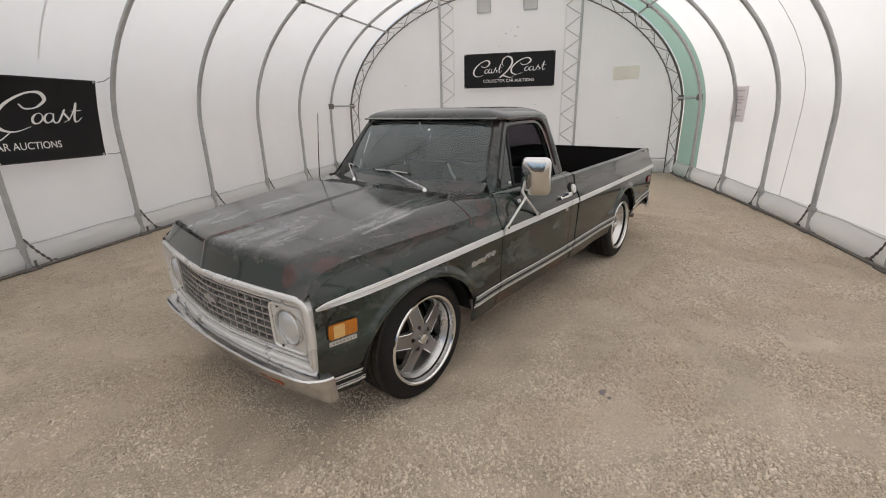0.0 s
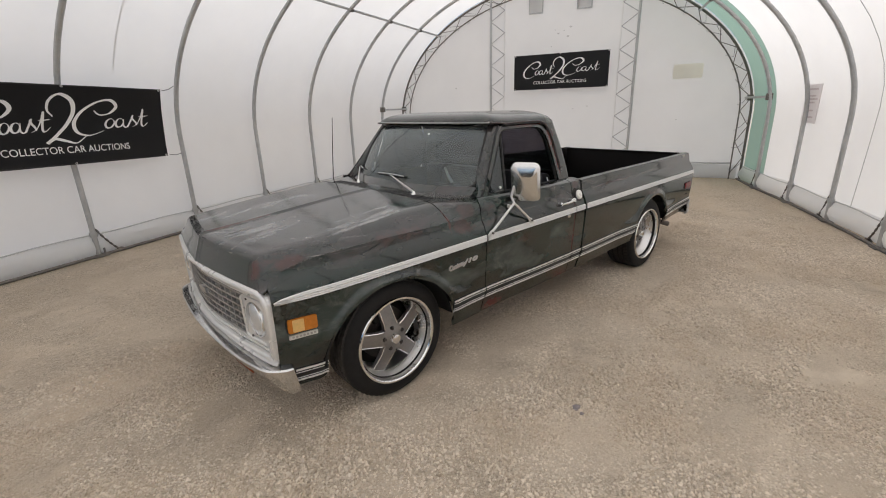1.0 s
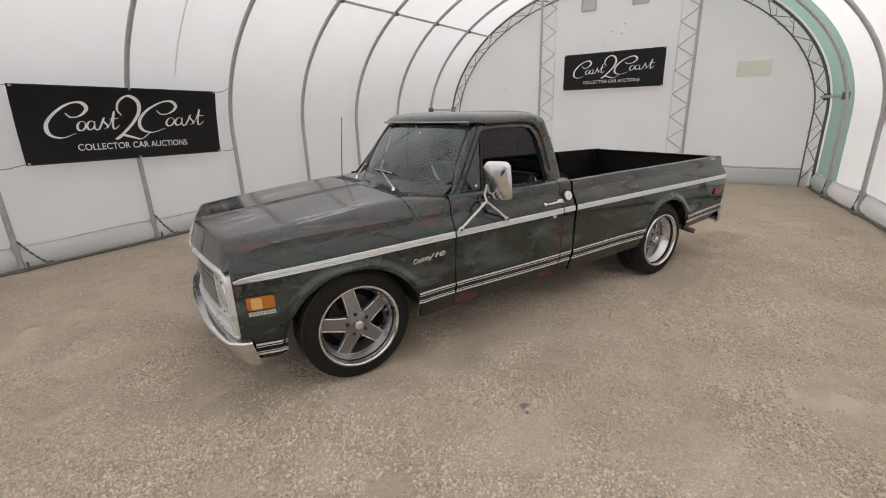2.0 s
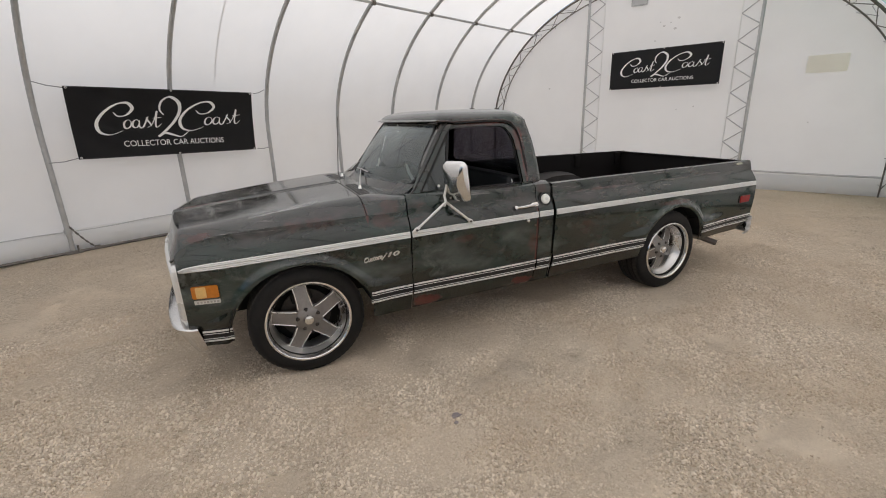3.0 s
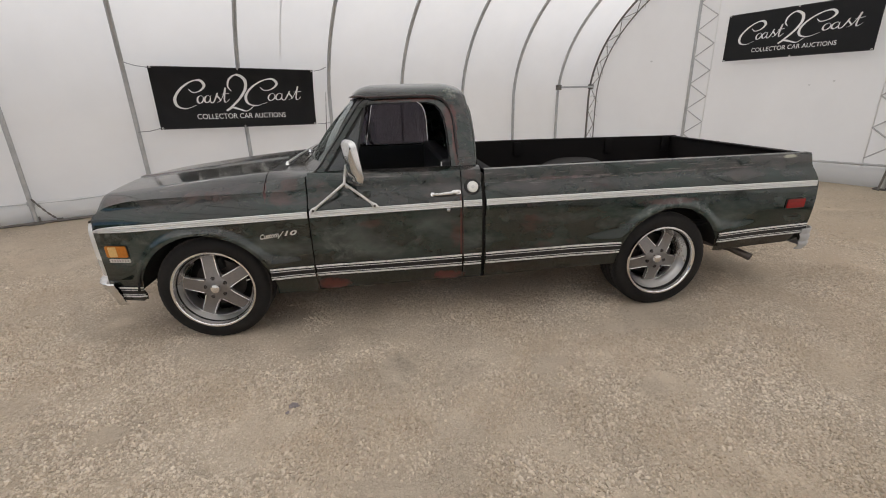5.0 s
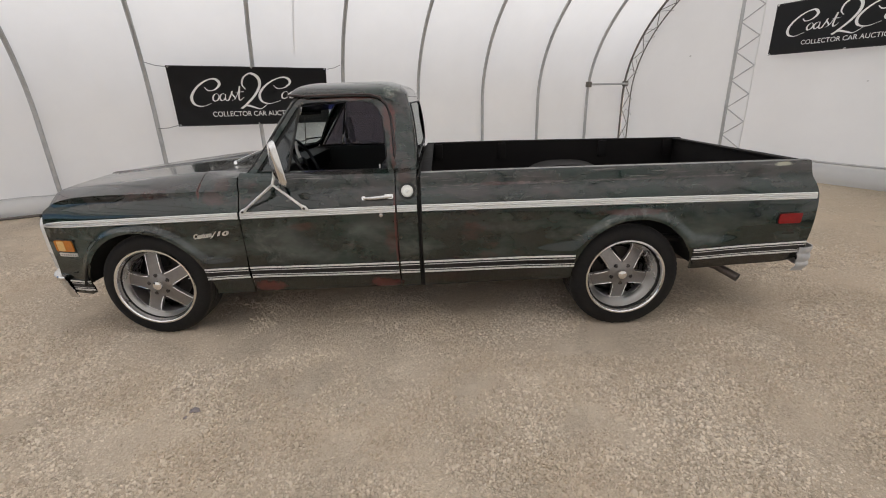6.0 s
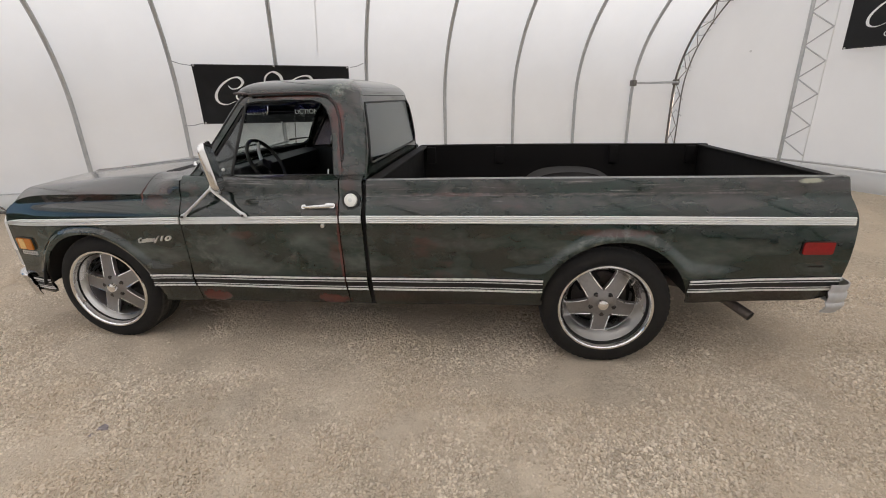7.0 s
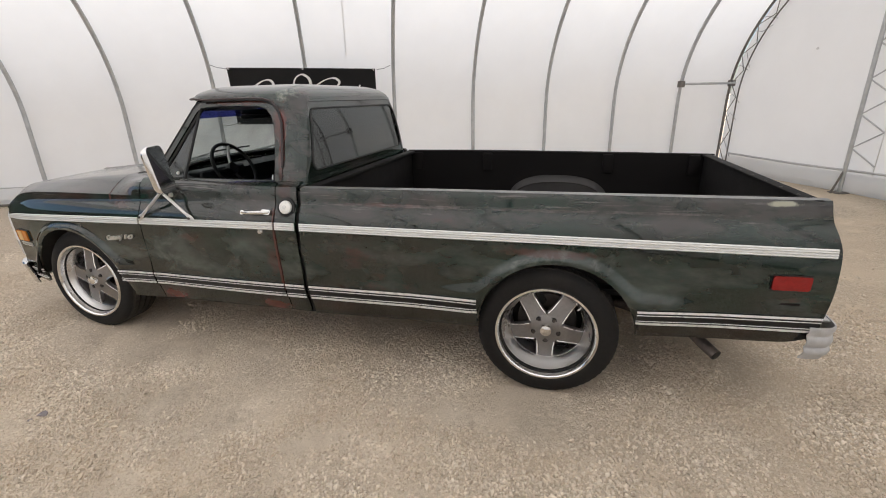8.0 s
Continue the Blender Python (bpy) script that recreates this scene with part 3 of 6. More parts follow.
part("foot_rail", tent_tube([(U1 - 0.06, v, 0.36 + 0.008 * math.sin(v * 2.1)) for v in span(MID - half(9) + 0.25, MID + half(9) - 0.25, 30)], 0.018, 8), STEEL, ske)
# truss arch before the end wall
UT = U1 - 0.10
truss = tagged(new("end_truss"), "weathered steel lattice arch truss at the end wall", "truss")
part("outer_chord", tube([tent_point(UT, a, 0.04) for a in span(0, 1, 61)], 0.024, 8), RUSTY, truss)
part("inner_chord", tube([tent_point(UT + 0.05, a, 0.23) for a in span(0, 1, 61)], 0.014, 8), RUSTY, truss)
for i in range(44):
    a, b = 0.01 + i * 0.98 / 44, 0.01 + (i + 1) * 0.98 / 44
    q = (0.04, 0.23) if i % 2 else (0.23, 0.04)
    part("web", tube([tent_point(UT + 0.02, a, q[0]), tent_point(UT + 0.02, b, q[1])], 0.008, 6), RUSTY, truss)
# cords that lace the end cloth to the arch
rng = random.Random(12)
for i in range(30):
    a = 0.03 + i * 0.94 / 29 + rng.uniform(-0.008, 0.008)
    part("lacing", tube([tent_point(UT + 0.06, a, 0.02), tent_point(UT - 0.03, a + 0.004, 0.06 + rng.uniform(0, 0.05)), tent_point(UT - 0.01, a + rng.uniform(0.006, 0.02), 0.12 + rng.uniform(0, 0.12)), tent_point(UT + 0.08, a + rng.uniform(-0.01, 0.02), 0.27)], 0.006, 5), ROPE, truss)


def add_column(v0, v1, top0, top1):
    c = tagged(new("lattice_column"), "galvanised steel lattice column against the end wall", "column", "end wall columns")
    part("main_pipe", tent_tube([(UT + 0.02, v0, 0), (UT + 0.02, v0, top0)], 0.030, 10), STEEL, c)
    part("thin_pipe", tent_tube([(UT + 0.13, v1, 0.25), (UT + 0.13, v1, top1)], 0.010, 6), TRIM, c)
    n = 15
    for i in range(n):
        z0, z1 = 0.45 + i * (top0 - 0.5) / n, 0.45 + (i + 1) * (top0 - 0.5) / n
        a, b = ((UT + 0.03, v0), (UT + 0.12, v1)) if i % 2 else ((UT + 0.12, v1), (UT + 0.03, v0))
        part("web", tent_tube([(*a, z0), (*b, z1)], 0.011, 6), STEEL, c)
    part("brace", tent_tube([(UT - 0.12, v0 + 0.02, 0.0), (UT + 0.02, v0, 0.38)], 0.016, 6), RUSTY, c)
    part("foot", moved(box(-0.1, 0.1, -0.1, 0.1, 0, 0.02, 0.004), TENT @ pose(UT + 0.02, v0, 0)), RUSTY, c)


add_column(1.42, 1.10, 4.22, 4.2)
add_column(-1.93, -1.58, 4.10, 4.1)

# two small vents high on the end wall, and a faded patch
for v in (0.34, -0.76):
    h = tagged(new("wall_vent"), "small square grey framed vent high on the end wall", "vent", "end wall vents")
    part("frame", ring_band(rounded(v - 0.17, v + 0.17, 3.76, 4.12, 0.02), rounded(v - 0.145, v + 0.145, 3.785, 4.095, 0.015), lambda a, b, d: TENT @ Vector((U1 - 0.02 + d, a, b)), 0.03), STEEL, h)
    part("panel", moved(box(-0.004, 0.004, -0.15, 0.15, -0.16, 0.16), TENT @ pose(U1 - 0.002, v, 3.94)), FABRIC_END, h)
patch = part("fabric_patch", prism(rounded(-3.30, -2.72, 2.16, 2.46, 0.03), lambda a, b: TENT @ Vector((U1 - 0.002, a, b)), lambda a, b: TENT @ Vector((U1 - 0.006, a, b))), PATCH)
tagged(patch, "faint off-white fabric patch on the end wall", "patch")


# ---- banners ----
def ribbon(points, width, fn, lift, taper=True):
    """A flat stroke through 2D points, swelling in the middle."""
    bm = bmesh.new()
    pts = [Vector(p) for p in points]
    n = len(pts)
    rows = []
    for i, p in enumerate(pts):
        d = (pts[min(i + 1, n - 1)] - pts[max(i - 1, 0)]).normalized()
        s = Vector((-d.y, d.x))
        w = width * (0.35 + 0.65 * abs(s.x * 0.8 + s.y * 0.25)) * (1 if not taper else min(1, 0.25 + 3 * min(i, n - 1 - i) / n))
        a, b = p + s * w / 2, p - s * w / 2
        rows.append([bm.verts.new(fn(a.x, a.y, lift)), bm.verts.new(fn(b.x, b.y, lift)), bm.verts.new(fn(b.x, b.y, lift * 0.3)), bm.verts.new(fn(a.x, a.y, lift * 0.3))])
    for r, q in zip(rows, rows[1:]):
        for k in range(4):
            bm.faces.new((r[k], r[(k + 1) % 4], q[(k + 1) % 4], q[k]))
    bmesh.ops.recalc_face_normals(bm, faces=bm.faces)
    return bm


def smooth(points, n=10):
    """A Catmull-Rom curve through 2D points."""
    p = [Vector(q) for q in points]
    p = [2 * p[0] - p[1]] + p + [2 * p[-1] - p[-2]]
    out = []
    for i in range(1, len(p) - 2):
        for k in range(n):
            t = k / n
            out.append(0.5 * ((2 * p[i]) + (p[i + 1] - p[i - 1]) * t + (2 * p[i - 1] - 5 * p[i] + 4 * p[i + 1] - p[i + 2]) * t * t + (3 * p[i] - p[i - 1] - 3 * p[i + 1] + p[i + 2]) * t ** 3))
    return out + [p[-2]]


def spread(x):
    """Spaces the print out over the banner's width."""
    return x + spl(x, [(0.0, -0.03), (0.11, -0.03), (0.50, -0.037), (0.62, -0.028), (0.88, 0.015), (1.0, 0.018)])


def add_banner(place, fn, w, h, label):
    """A printed banner; fn(a, b, d) maps its width, height and the way out of its face."""
    b = tagged(new("banner"), label, "banner", "printed banners")
    part("cloth", shell(lambda a, c: fn(a * w, c * h, 0), span(0, 1, 49), span(0, 1, 19), 0.004), BANNER, b)
    hem = []
    for c in (0.004, h - 0.016):
        hem.append(shell(lambda a, k: fn(a, c + k, 0.004), span(0.004, w - 0.004, 25), [0, 0.012], 0.002))
    part("hem", joined(*hem), SEAL, b)
    # the emblem: sweeping loops and waves
    def stroke(pts, width):
        return ribbon([(spread(0.53 + (x - 0.54) * 1.06) * w, y * h) for x, y in smooth(pts)], width * w, fn, 0.008)
    loop = [(0.255, 0.655), (0.275, 0.60), (0.315, 0.62), (0.345, 0.71), (0.325, 0.79), (0.275, 0.77), (0.215, 0.66), (0.175, 0.51), (0.18, 0.38), (0.225, 0.335), (0.285, 0.39)]
    def waves(dx, dy):
        """Two small rings, a wave and a crossed upstroke."""
        ring = lambda cx, cy, rx, ry: [(cx + dx + rx * math.cos(k * math.tau / 10 + 0.9) + 0.35 * ry * math.sin(k * math.tau / 10 + 0.9) * 0.3, cy + dy + ry * math.sin(k * math.tau / 10 + 0.9)) for k in range(11)]
        return [(ring(0.312, 0.485, 0.017, 0.062), 0.012), (ring(0.352, 0.490, 0.016, 0.058), 0.012),
                ([(0.372 + dx, 0.545 + dy), (0.368 + dx, 0.445 + dy), (0.385 + dx, 0.44 + dy), (0.412 + dx, 0.58 + dy), (0.408 + dx, 0.55 + dy), (0.424 + dx, 0.47 + dy), (0.405 + dx, 0.43 + dy)], 0.011),
                ([(0.424 + dx, 0.45 + dy), (0.450 + dx, 0.58 + dy), (0.462 + dx, 0.67 + dy), (0.448 + dx, 0.48 + dy), (0.456 + dx, 0.435 + dy), (0.480 + dx, 0.49 + dy)], 0.011),
                ([(0.436 + dx, 0.57 + dy), (0.460 + dx, 0.575 + dy), (0.484 + dx, 0.585 + dy)], 0.009)]
    tall = [(0.495, 0.62), (0.478, 0.70), (0.492, 0.82), (0.535, 0.89), (0.575, 0.82), (0.578, 0.68), (0.545, 0.52), (0.495, 0.38), (0.455, 0.29), (0.49, 0.34), (0.53, 0.31), (0.57, 0.28), (0.61, 0.36)]
    strokes = [stroke(loop, 0.020), stroke(tall, 0.022), stroke([(x + 0.40, y + 0.035) for x, y in loop], 0.020)]
    strokes += [stroke(p, k) for dx, dy in ((0, 0), (0.40, 0.035)) for p, k in waves(dx, dy)]
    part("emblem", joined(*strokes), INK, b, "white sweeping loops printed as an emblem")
    cu = bpy.data.curves.new("lettering", 'FONT')
    cu.body = "COLLECTOR CAR AUCTIONS"
    cu.size, cu.extrude, cu.offset = 1.0, 0.0, 0.004
    t = new("lettering", cu)
    bpy.context.view_layer.update()
    me = bpy.data.meshes.new_from_object(t.evaluated_get(bpy.context.evaluated_depsgraph_get()))
    bpy.data.objects.remove(t)
    x0, x1 = min(v.co.x for v in me.vertices), max(v.co.x for v in me.vertices)
    y0, y1 = min(v.co.y for v in me.vertices), max(v.co.y for v in me.vertices)
    for v in me.vertices:
        v.co = fn((0.218 + (v.co.x - x0) / (x1 - x0) * 0.563) * w, (0.155 + (v.co.y - y0) / (y1 - y0) * 0.088) * h, 0.010)
    me.materials.append(INK)
    ob = new("lettering", me)
    ob.parent = b
    for a, c in ((0.012, 0.02), (0.988, 0.02), (0.012, 0.98), (0.988, 0.98), (0.5, 0.985), (0.5, 0.015)):
        p0, p1, p2 = fn(a * w, c * h, 0.008), fn(a * w + 0.01, c * h, 0.008), fn(a * w, c * h + 0.01, 0.008)
        ex, ey = (Vector(p1) - Vector(p0)).normalized(), (Vector(p2) - Vector(p0)).normalized()
        part("eyelet", tube([Vector(p0) + 0.011 * (ex * math.cos(k * math.tau / 10) + ey * math.sin(k * math.tau / 10)) for k in range(10)], 0.004, 5, closed=True), TRIM, b)
    return b


def wall_banner(a, b, d):
    u = -0.40 + a
    belly = 0.03 * math.sin(math.pi * a / 2.44) + 0.006 * math.sin(a * 9) * (b / 0.92) + 0.014 * noise.noise(Vector((a * 1.8 + b * 1.6, b * 1.1 - a * 0.8, 4))) + 0.006 * noise.noise(Vector((a * 5 + b * 6, b * 2.0, 9)))
    return TENT @ Vector((u, MID + half(u) - 0.15 - d - belly - 0.13 * (b / 0.9) ** 2, 1.22 - 0.045 * a / 2.44 + b * (0.90 / 0.90)))


def end_banner(a, b, d):
    return TENT @ Vector((UT - 0.05 - d, 0.80 - a, 2.07 + b))


add_banner(None, wall_banner, 2.40, 0.90, "black vinyl banner with white print tied between tent ribs")
add_banner(None, end_banner, 2.19, 0.785, "black vinyl banner with white print on the end wall")
for p, q in (((-0.40, 2.10), (-0.70, 2.18)), ((-0.40, 1.24), (-0.70, 1.20)), ((2.03, 2.06), (2.27, 2.13)), ((2.03, 1.19), (2.27, 1.19))):
    tie = part("tie_cord", tent_tube([(p[0], MID + half(p[0]) - (0.27 if p[1] > 1.5 else 0.155), p[1]), ((p[0] + q[0]) / 2, MID + half(p[0]) - (0.24 if p[1] > 1.5 else 0.13), (p[1] + q[1]) / 2 - 0.015), (q[0], MID + half(q[0]) - (0.20 if p[1] > 1.5 else 0.095), q[1])], 0.006, 5), ROPE)
    tagged(tie, "thin grey cord tying the banner to a rib", "cord", "banner cords")

# notice on a rib of the bright side wall
nb = tagged(new("notice_board"), "pale plastic notice sheet with faded print hung on a rib", "notice")
NB = TENT @ pose(6.50, MID - half(6.6, -1) + 0.015, 1.59, 0, 0, 93)
part("sheet", moved(box(-0.005, 0.005, -0.27, 0.27, -0.29, 0.29, 0.003, 1), NB), PAPER, nb)
bars = [box(0.006, 0.009, y0, y1, z - 0.012, z + 0.012) for y0, y1, z in ((-0.17, 0.17, 0.22), (-0.2, 0.13, 0.12), (-0.2, 0.2, 0.07), (-0.2, 0.12, 0.02), (-0.12, 0.12, -0.10), (-0.2, 0.16, -0.20))]
part("print", moved(joined(*bars), NB), PAPERINK, nb)

# seams in the cloth between some ribs, a hanging cable, and smudges on the end wall
for u, a0, a1 in ((1.53, 0.17, 0.40),):
    sm = part("cloth_seam", shell(lambda d, a: tent_point(u + d, a, sag(u) - 0.034), [-0.010, 0.010], span(a0, a1, 30)), SEAM)
    tagged(sm, "faint doubled seam in the white tent fabric", "fabric seam", "fabric seams")
cab = part("hanging_cable", tube([TENT @ Vector((4.75 - 0.12 * math.sin(k * 2.2), MID - arch_gap, z)) for k, arch_gap, z in [(i / 11, half(4.75, -1) - 0.05 - max(0, 1.0 * (0.30 + 2.75 * i / 11 - 1.55)) ** 2 * 0.30, 0.30 + 2.75 * i / 11) for i in range(12)]], 0.004, 6), PALECORD)
tagged(cab, "thin pale cord hanging down the bright tent wall", "cable")
rng = random.Random(3)
for v, z in ((-0.33, 3.35), (-0.20, 3.30), (-0.12, 3.38), (-0.48, 3.42), (-0.05, 3.02), (-0.42, 3.22), (-0.95, 1.65), (-0.62, 1.60), (-2.9, 1.3), (2.4, 2.2)):
    r = rng.uniform(0.012, 0.035)
    pts = [(v + r * rng.uniform(0.5, 1.2) * math.cos(k * math.tau / 9), z + 0.8 * r * rng.uniform(0.4, 1.2) * math.sin(k * math.tau / 9)) for k in range(9)]
    sp = part("smudge", prism(pts, lambda a, b: TENT @ Vector((U1 + 0.010, a, b)), lambda a, b: TENT @ Vector((U1 + 0.006, a, b))), SMUDGE)
    tagged(sp, "small grey smudge on the white end wall", "smudge", "wall smudges")


# ---- pickup truck: x runs to its tail, the driver's side is at -y ----
truck = tagged(new("pickup_truck"), "old dark green pickup truck with worn patina paint, parked on gravel", "pickup truck")
HALF_DRIVER = [(-0.80, 0.80), (-0.70, 0.815), (-0.40, 0.875), (0.1, 0.925), (0.60, 0.957), (1.2, 0.988), (1.7, 1.0), (2.5, 0.99), (3.2, 0.965), (3.8, 0.937), (4.5, 0.897)]
HALF_PASSENGER = [(-0.80, 0.87), (-0.70, 0.885), (-0.40, 0.92), (0.1, 0.95), (0.60, 0.97), (1.2, 0.99), (1.7, 1.0), (2.5, 0.985), (3.2, 0.96), (3.8, 0.935), (4.5, 0.897)]
TRIM_LINE = [(-0.72, 0.818), (0.0, 0.853), (0.7, 0.880), (1.3, 0.897), (1.8, 0.906), (3.0, 0.905), (4.42, 0.889)]
SECTION = [(-0.62, -0.085), (-0.50, -0.052), (-0.42, -0.030), (-0.36, -0.018), (-0.30, -0.014), (-0.15, -0.004), (-0.04, 0.0), (0.0, -0.001), (0.03, -0.006), (0.06, -0.017), (0.09, -0.032), (0.115, -0.047), (0.125, -0.050), (0.135, -0.051), (0.20, -0.060), (0.25, -0.09)]
BAND_TOP = [(-0.7, 0.418), (-0.4, 0.428), (0.39, 0.518), (0.70, 0.526), (1.72, 0.546), (2.87, 0.557), (3.65, 0.560), (4.46, 0.575)]
BAND_LOW = [(-0.7, 0.336), (-0.4, 0.346), (0.39, 0.432), (0.70, 0.444), (1.72, 0.458), (2.87, 0.469), (3.65, 0.481), (4.46, 0.494)]
ARCH_F, ARCH_R = (-0.015, 0.320, 0.452), (3.26, 0.375, 0.405)


def flare(x, z):
    """The lip round each wheel opening, which runs out level above the lower band."""
    out = 0.0
    for cx, cz, r in (ARCH_F, ARCH_R):
        d = math.hypot(x - cx, z - cz) - r
        far = max(0.0, abs(x - cx) - r)
        if far > 0.4 or d > 0.35:
            continue
        level = z - spl(x, BAND_TOP) - 0.012
        soft = 0.028
        m = min(d, level)
        near = m - soft * math.log(math.exp((m - d) / soft) + math.exp((m - level) / soft))
        k = max(0.0, min(1.0, (0.070 - near) / 0.055))
        rim = 0.008 * max(0, 1 - abs(d) / 0.022) if z > cz else 0.0
        out = max(out, (0.024 * k * k * (3 - 2 * k) - rim) * max(0, 1 - far / 0.4) ** 1.5 * max(0, min(1, (spl(x, TRIM_LINE) - 0.026 - z) / 0.04)))
    return out


def skin(x, z, side=-1, lift=0.0):
    w = spl(x, HALF_DRIVER if side < 0 else HALF_PASSENGER)
    return Vector((x, side * (w + spl(z - spl(x, TRIM_LINE), SECTION) + flare(x, z) + lift), z))


def columns(x0, x1, arch=None, n=24):
    if arch is None:
        return span(x0, x1, n)
    cx, cz, r = arch
    a = [x for x in span(x0, cx - r, max(5, n // 3))] if x0 < cx - r - 1e-6 else [cx - r]
    m = [cx - r * math.cos(k * math.pi / 40) for k in range(41)]
    b = span(cx + r, x1, max(5, n // 3))
    return a + m + b


def body_panel(name, side, x0, x1, low, top, arch=None, end=None, n=24, rows=32, label=""):
    """Outer sheet metal between two seams; low and top are heights along it."""
    bm_rows = span(0, 1, rows)
    xs = columns(x0, x1, arch, n)

    def fn(x, r):
        lo = low(x) if callable(low) else low
        if arch is not None:
            cx, cz, rr = arch
            if abs(x - cx) <= rr + 1e-9:
                lo = max(lo, cz + math.sqrt(max(rr * rr - (x - cx) ** 2, 0)))
        z = lo + ((top(x) if callable(top) else top) - lo) * r
        xx = x
        if end is not None:
            q = max(0, (x - (x1 - 0.6)) / 0.6)
            xx = x + q * q * (spl(z, end) - x1)
        return skin(xx, z, side)
    return part(name, shell(fn, xs, bm_rows, 0.014, inward=(x0 / 2 + x1 / 2, 0, 0.7)), PAINT, truck, label, 30)


def strip(name, side, x0, x1, lo, hi, lift, material, parent, n=30, ridges=0, taper=0.0, end=None):
    """A moulding on the skin; lo and hi are heights along it."""
    vs = span(0, 1, 2 + 4 * ridges) if ridges else [0, 0.5, 1]

    def fn(x, r):
        a, b = lo(x), hi(x)
        if taper and x < x0 + taper:
            k = math.sqrt(max(0, (x - x0) / taper))
            m = a + (b - a) * 0.35
            a, b = m + (a - m) * k, m + (b - m) * k
        z = a + (b - a) * r
        ridge = 0.0025 * math.cos(r * ridges * math.tau) if ridges else 0.0015 * (1 - abs(2 * r - 1))
        xx = x if end is None else min(x, end(z))
        return skin(xx, z, side, lift + ridge)
    return part(name, shell(fn, span(x0, x1, n), vs, lift - 0.002, inward=(x0, 0, 0.7)), material, parent, sharp=25)


HOOD_SEAM = [(-0.72, 0.872), (-0.66, 0.925), (-0.58, 0.965), (-0.4, 1.0), (0.0, 1.018), (0.43, 1.025), (0.8, 1.03)]
END_R = [(0.40, 4.395), (0.5, 4.43), (0.57, 4.452), (0.7, 4.462), (0.87, 4.450), (0.95, 4.432), (1.02, 4.408), (1.07, 4.396), (1.12, 4.392)]
RAIL = [(1.8, 1.113), (2.6, 1.117), (4.4, 1.107)]
BED_LOW = [(1.8, 0.347), (2.8, 0.372), (3.65, 0.405), (4.10, 0.414), (4.32, 0.420), (4.40, 0.430), (4.45, 0.450)]

for side in (-1, 1):
    fender = body_panel("front_fender", side, -0.688, 0.700, lambda x: 0.318 if x > 0 else 0.305, lambda x: min(spl(x, HOOD_SEAM), 1.026), ARCH_F, n=30)
    bedside = body_panel("bed_side", side, 1.868, 4.45, lambda x: spl(x, BED_LOW), lambda x: spl(x, RAIL), ARCH_R, end=END_R, n=66, rows=38)
    door = body_panel("door", side, 0.708, 1.706, lambda x: 0.325 + 0.03 * (x - 0.7), lambda x: 1.116, n=26, rows=34)
    corner = body_panel("cab_corner", side, 1.713, 1.842, lambda x: 0.352, lambda x: 1.116, n=6)
    # dark housing behind each wheel opening
    for cx, cz, r in (ARCH_F, ARCH_R):
        def liner(a, b, cx=cx, cz=cz, r=r):
            w = spl(cx, HALF_DRIVER)
            an = math.pi * a
            return Vector((cx - (r + 0.012) * math.cos(an), side * (w - 0.03 - 0.42 * b), cz + (r + 0.012) * math.sin(an)))
        part("wheel_housing", shell(liner, span(0.05, 0.945, 25), [0, 0.4, 1], 0.006), UNDER, truck)
        part("inner_guard", prism([(cx - 0.40, 0.42), (cx + 0.40, 0.42), (cx + 0.40, 0.78), (cx - 0.40, 0.78)], lambda a, b: Vector((a, side * 0.50, b)), lambda a, b: Vector((a, side * 0.49, b))), UNDER, truck)
    # mouldings
    T = lambda x: spl(x, TRIM_LINE)
    segs = ((-0.680, 0.697, fender), (0.712, 1.703, door), (1.716, 1.840, corner), (1.872, 4.428, bedside))
    for x0, x1, owner in segs:
        strip("trim_moulding", side, x0, x1, lambda x: T(x) - 0.017, lambda x: T(x) + 0.017, 0.010, TRIM, owner, 40, 3, 0.16 if x0 < 0 else 0.0)
    bands = ((-0.62, -0.452, fender), (0.408, 0.697, fender), (0.712, 1.703, door), (1.716, 1.840, corner), (1.872, 2.862, bedside), (3.655, 4.445, bedside))
    for x0, x1, owner in bands:
        bt, bl = (lambda x: spl(x, BAND_TOP)), (lambda x: spl(x, BAND_LOW))
        strip("black_band", side, x0, x1, bl, bt, 0.006, BLACK, owner, 20)
        for f0, f1 in ((0.85, 1.0), (0.68, 0.74), (0.25, 0.31), (0.0, 0.14)):
            strip("band_strip", side, x0, x1, lambda x: bl(x) + (bt(x) - bl(x)) * f0, lambda x: bl(x) + (bt(x) - bl(x)) * f1, 0.010, BANDM, owner, 20)
    if side < 0:
        FENDER, DOOR, CORNER, BEDSIDE = fender, door, corner, bedside
    else:
        DOOR_R = door

# dark sheets behind the door seams and bed gap, standing in for shade
for side in (-1, 1):
    part("seam_shade", shell(lambda x, z: skin(x, z, side, -0.035), span(0.74, 1.87, 14), span(0.34, 1.08, 12), 0.01), UNDER, truck)
part("bed_gap_shade", box(1.846, 1.862, -0.93, 0.93, 0.36, 1.09), UNDER, truck)

# ---- bonnet ----
HOOD_MID = [(0.0, (-0.815, 0.878)), (0.05, (-0.800, 0.925)), (0.10, (-0.778, 0.985)), (0.130, (-0.763, 1.032)), (0.145, (-0.751, 1.046)), (0.16, (-0.730, 1.051)), (0.22, (-0.665, 1.056)), (0.40, (-0.43, 1.078)), (0.72, (0.04, 1.126)), (1.0, (0.43, 1.158))]
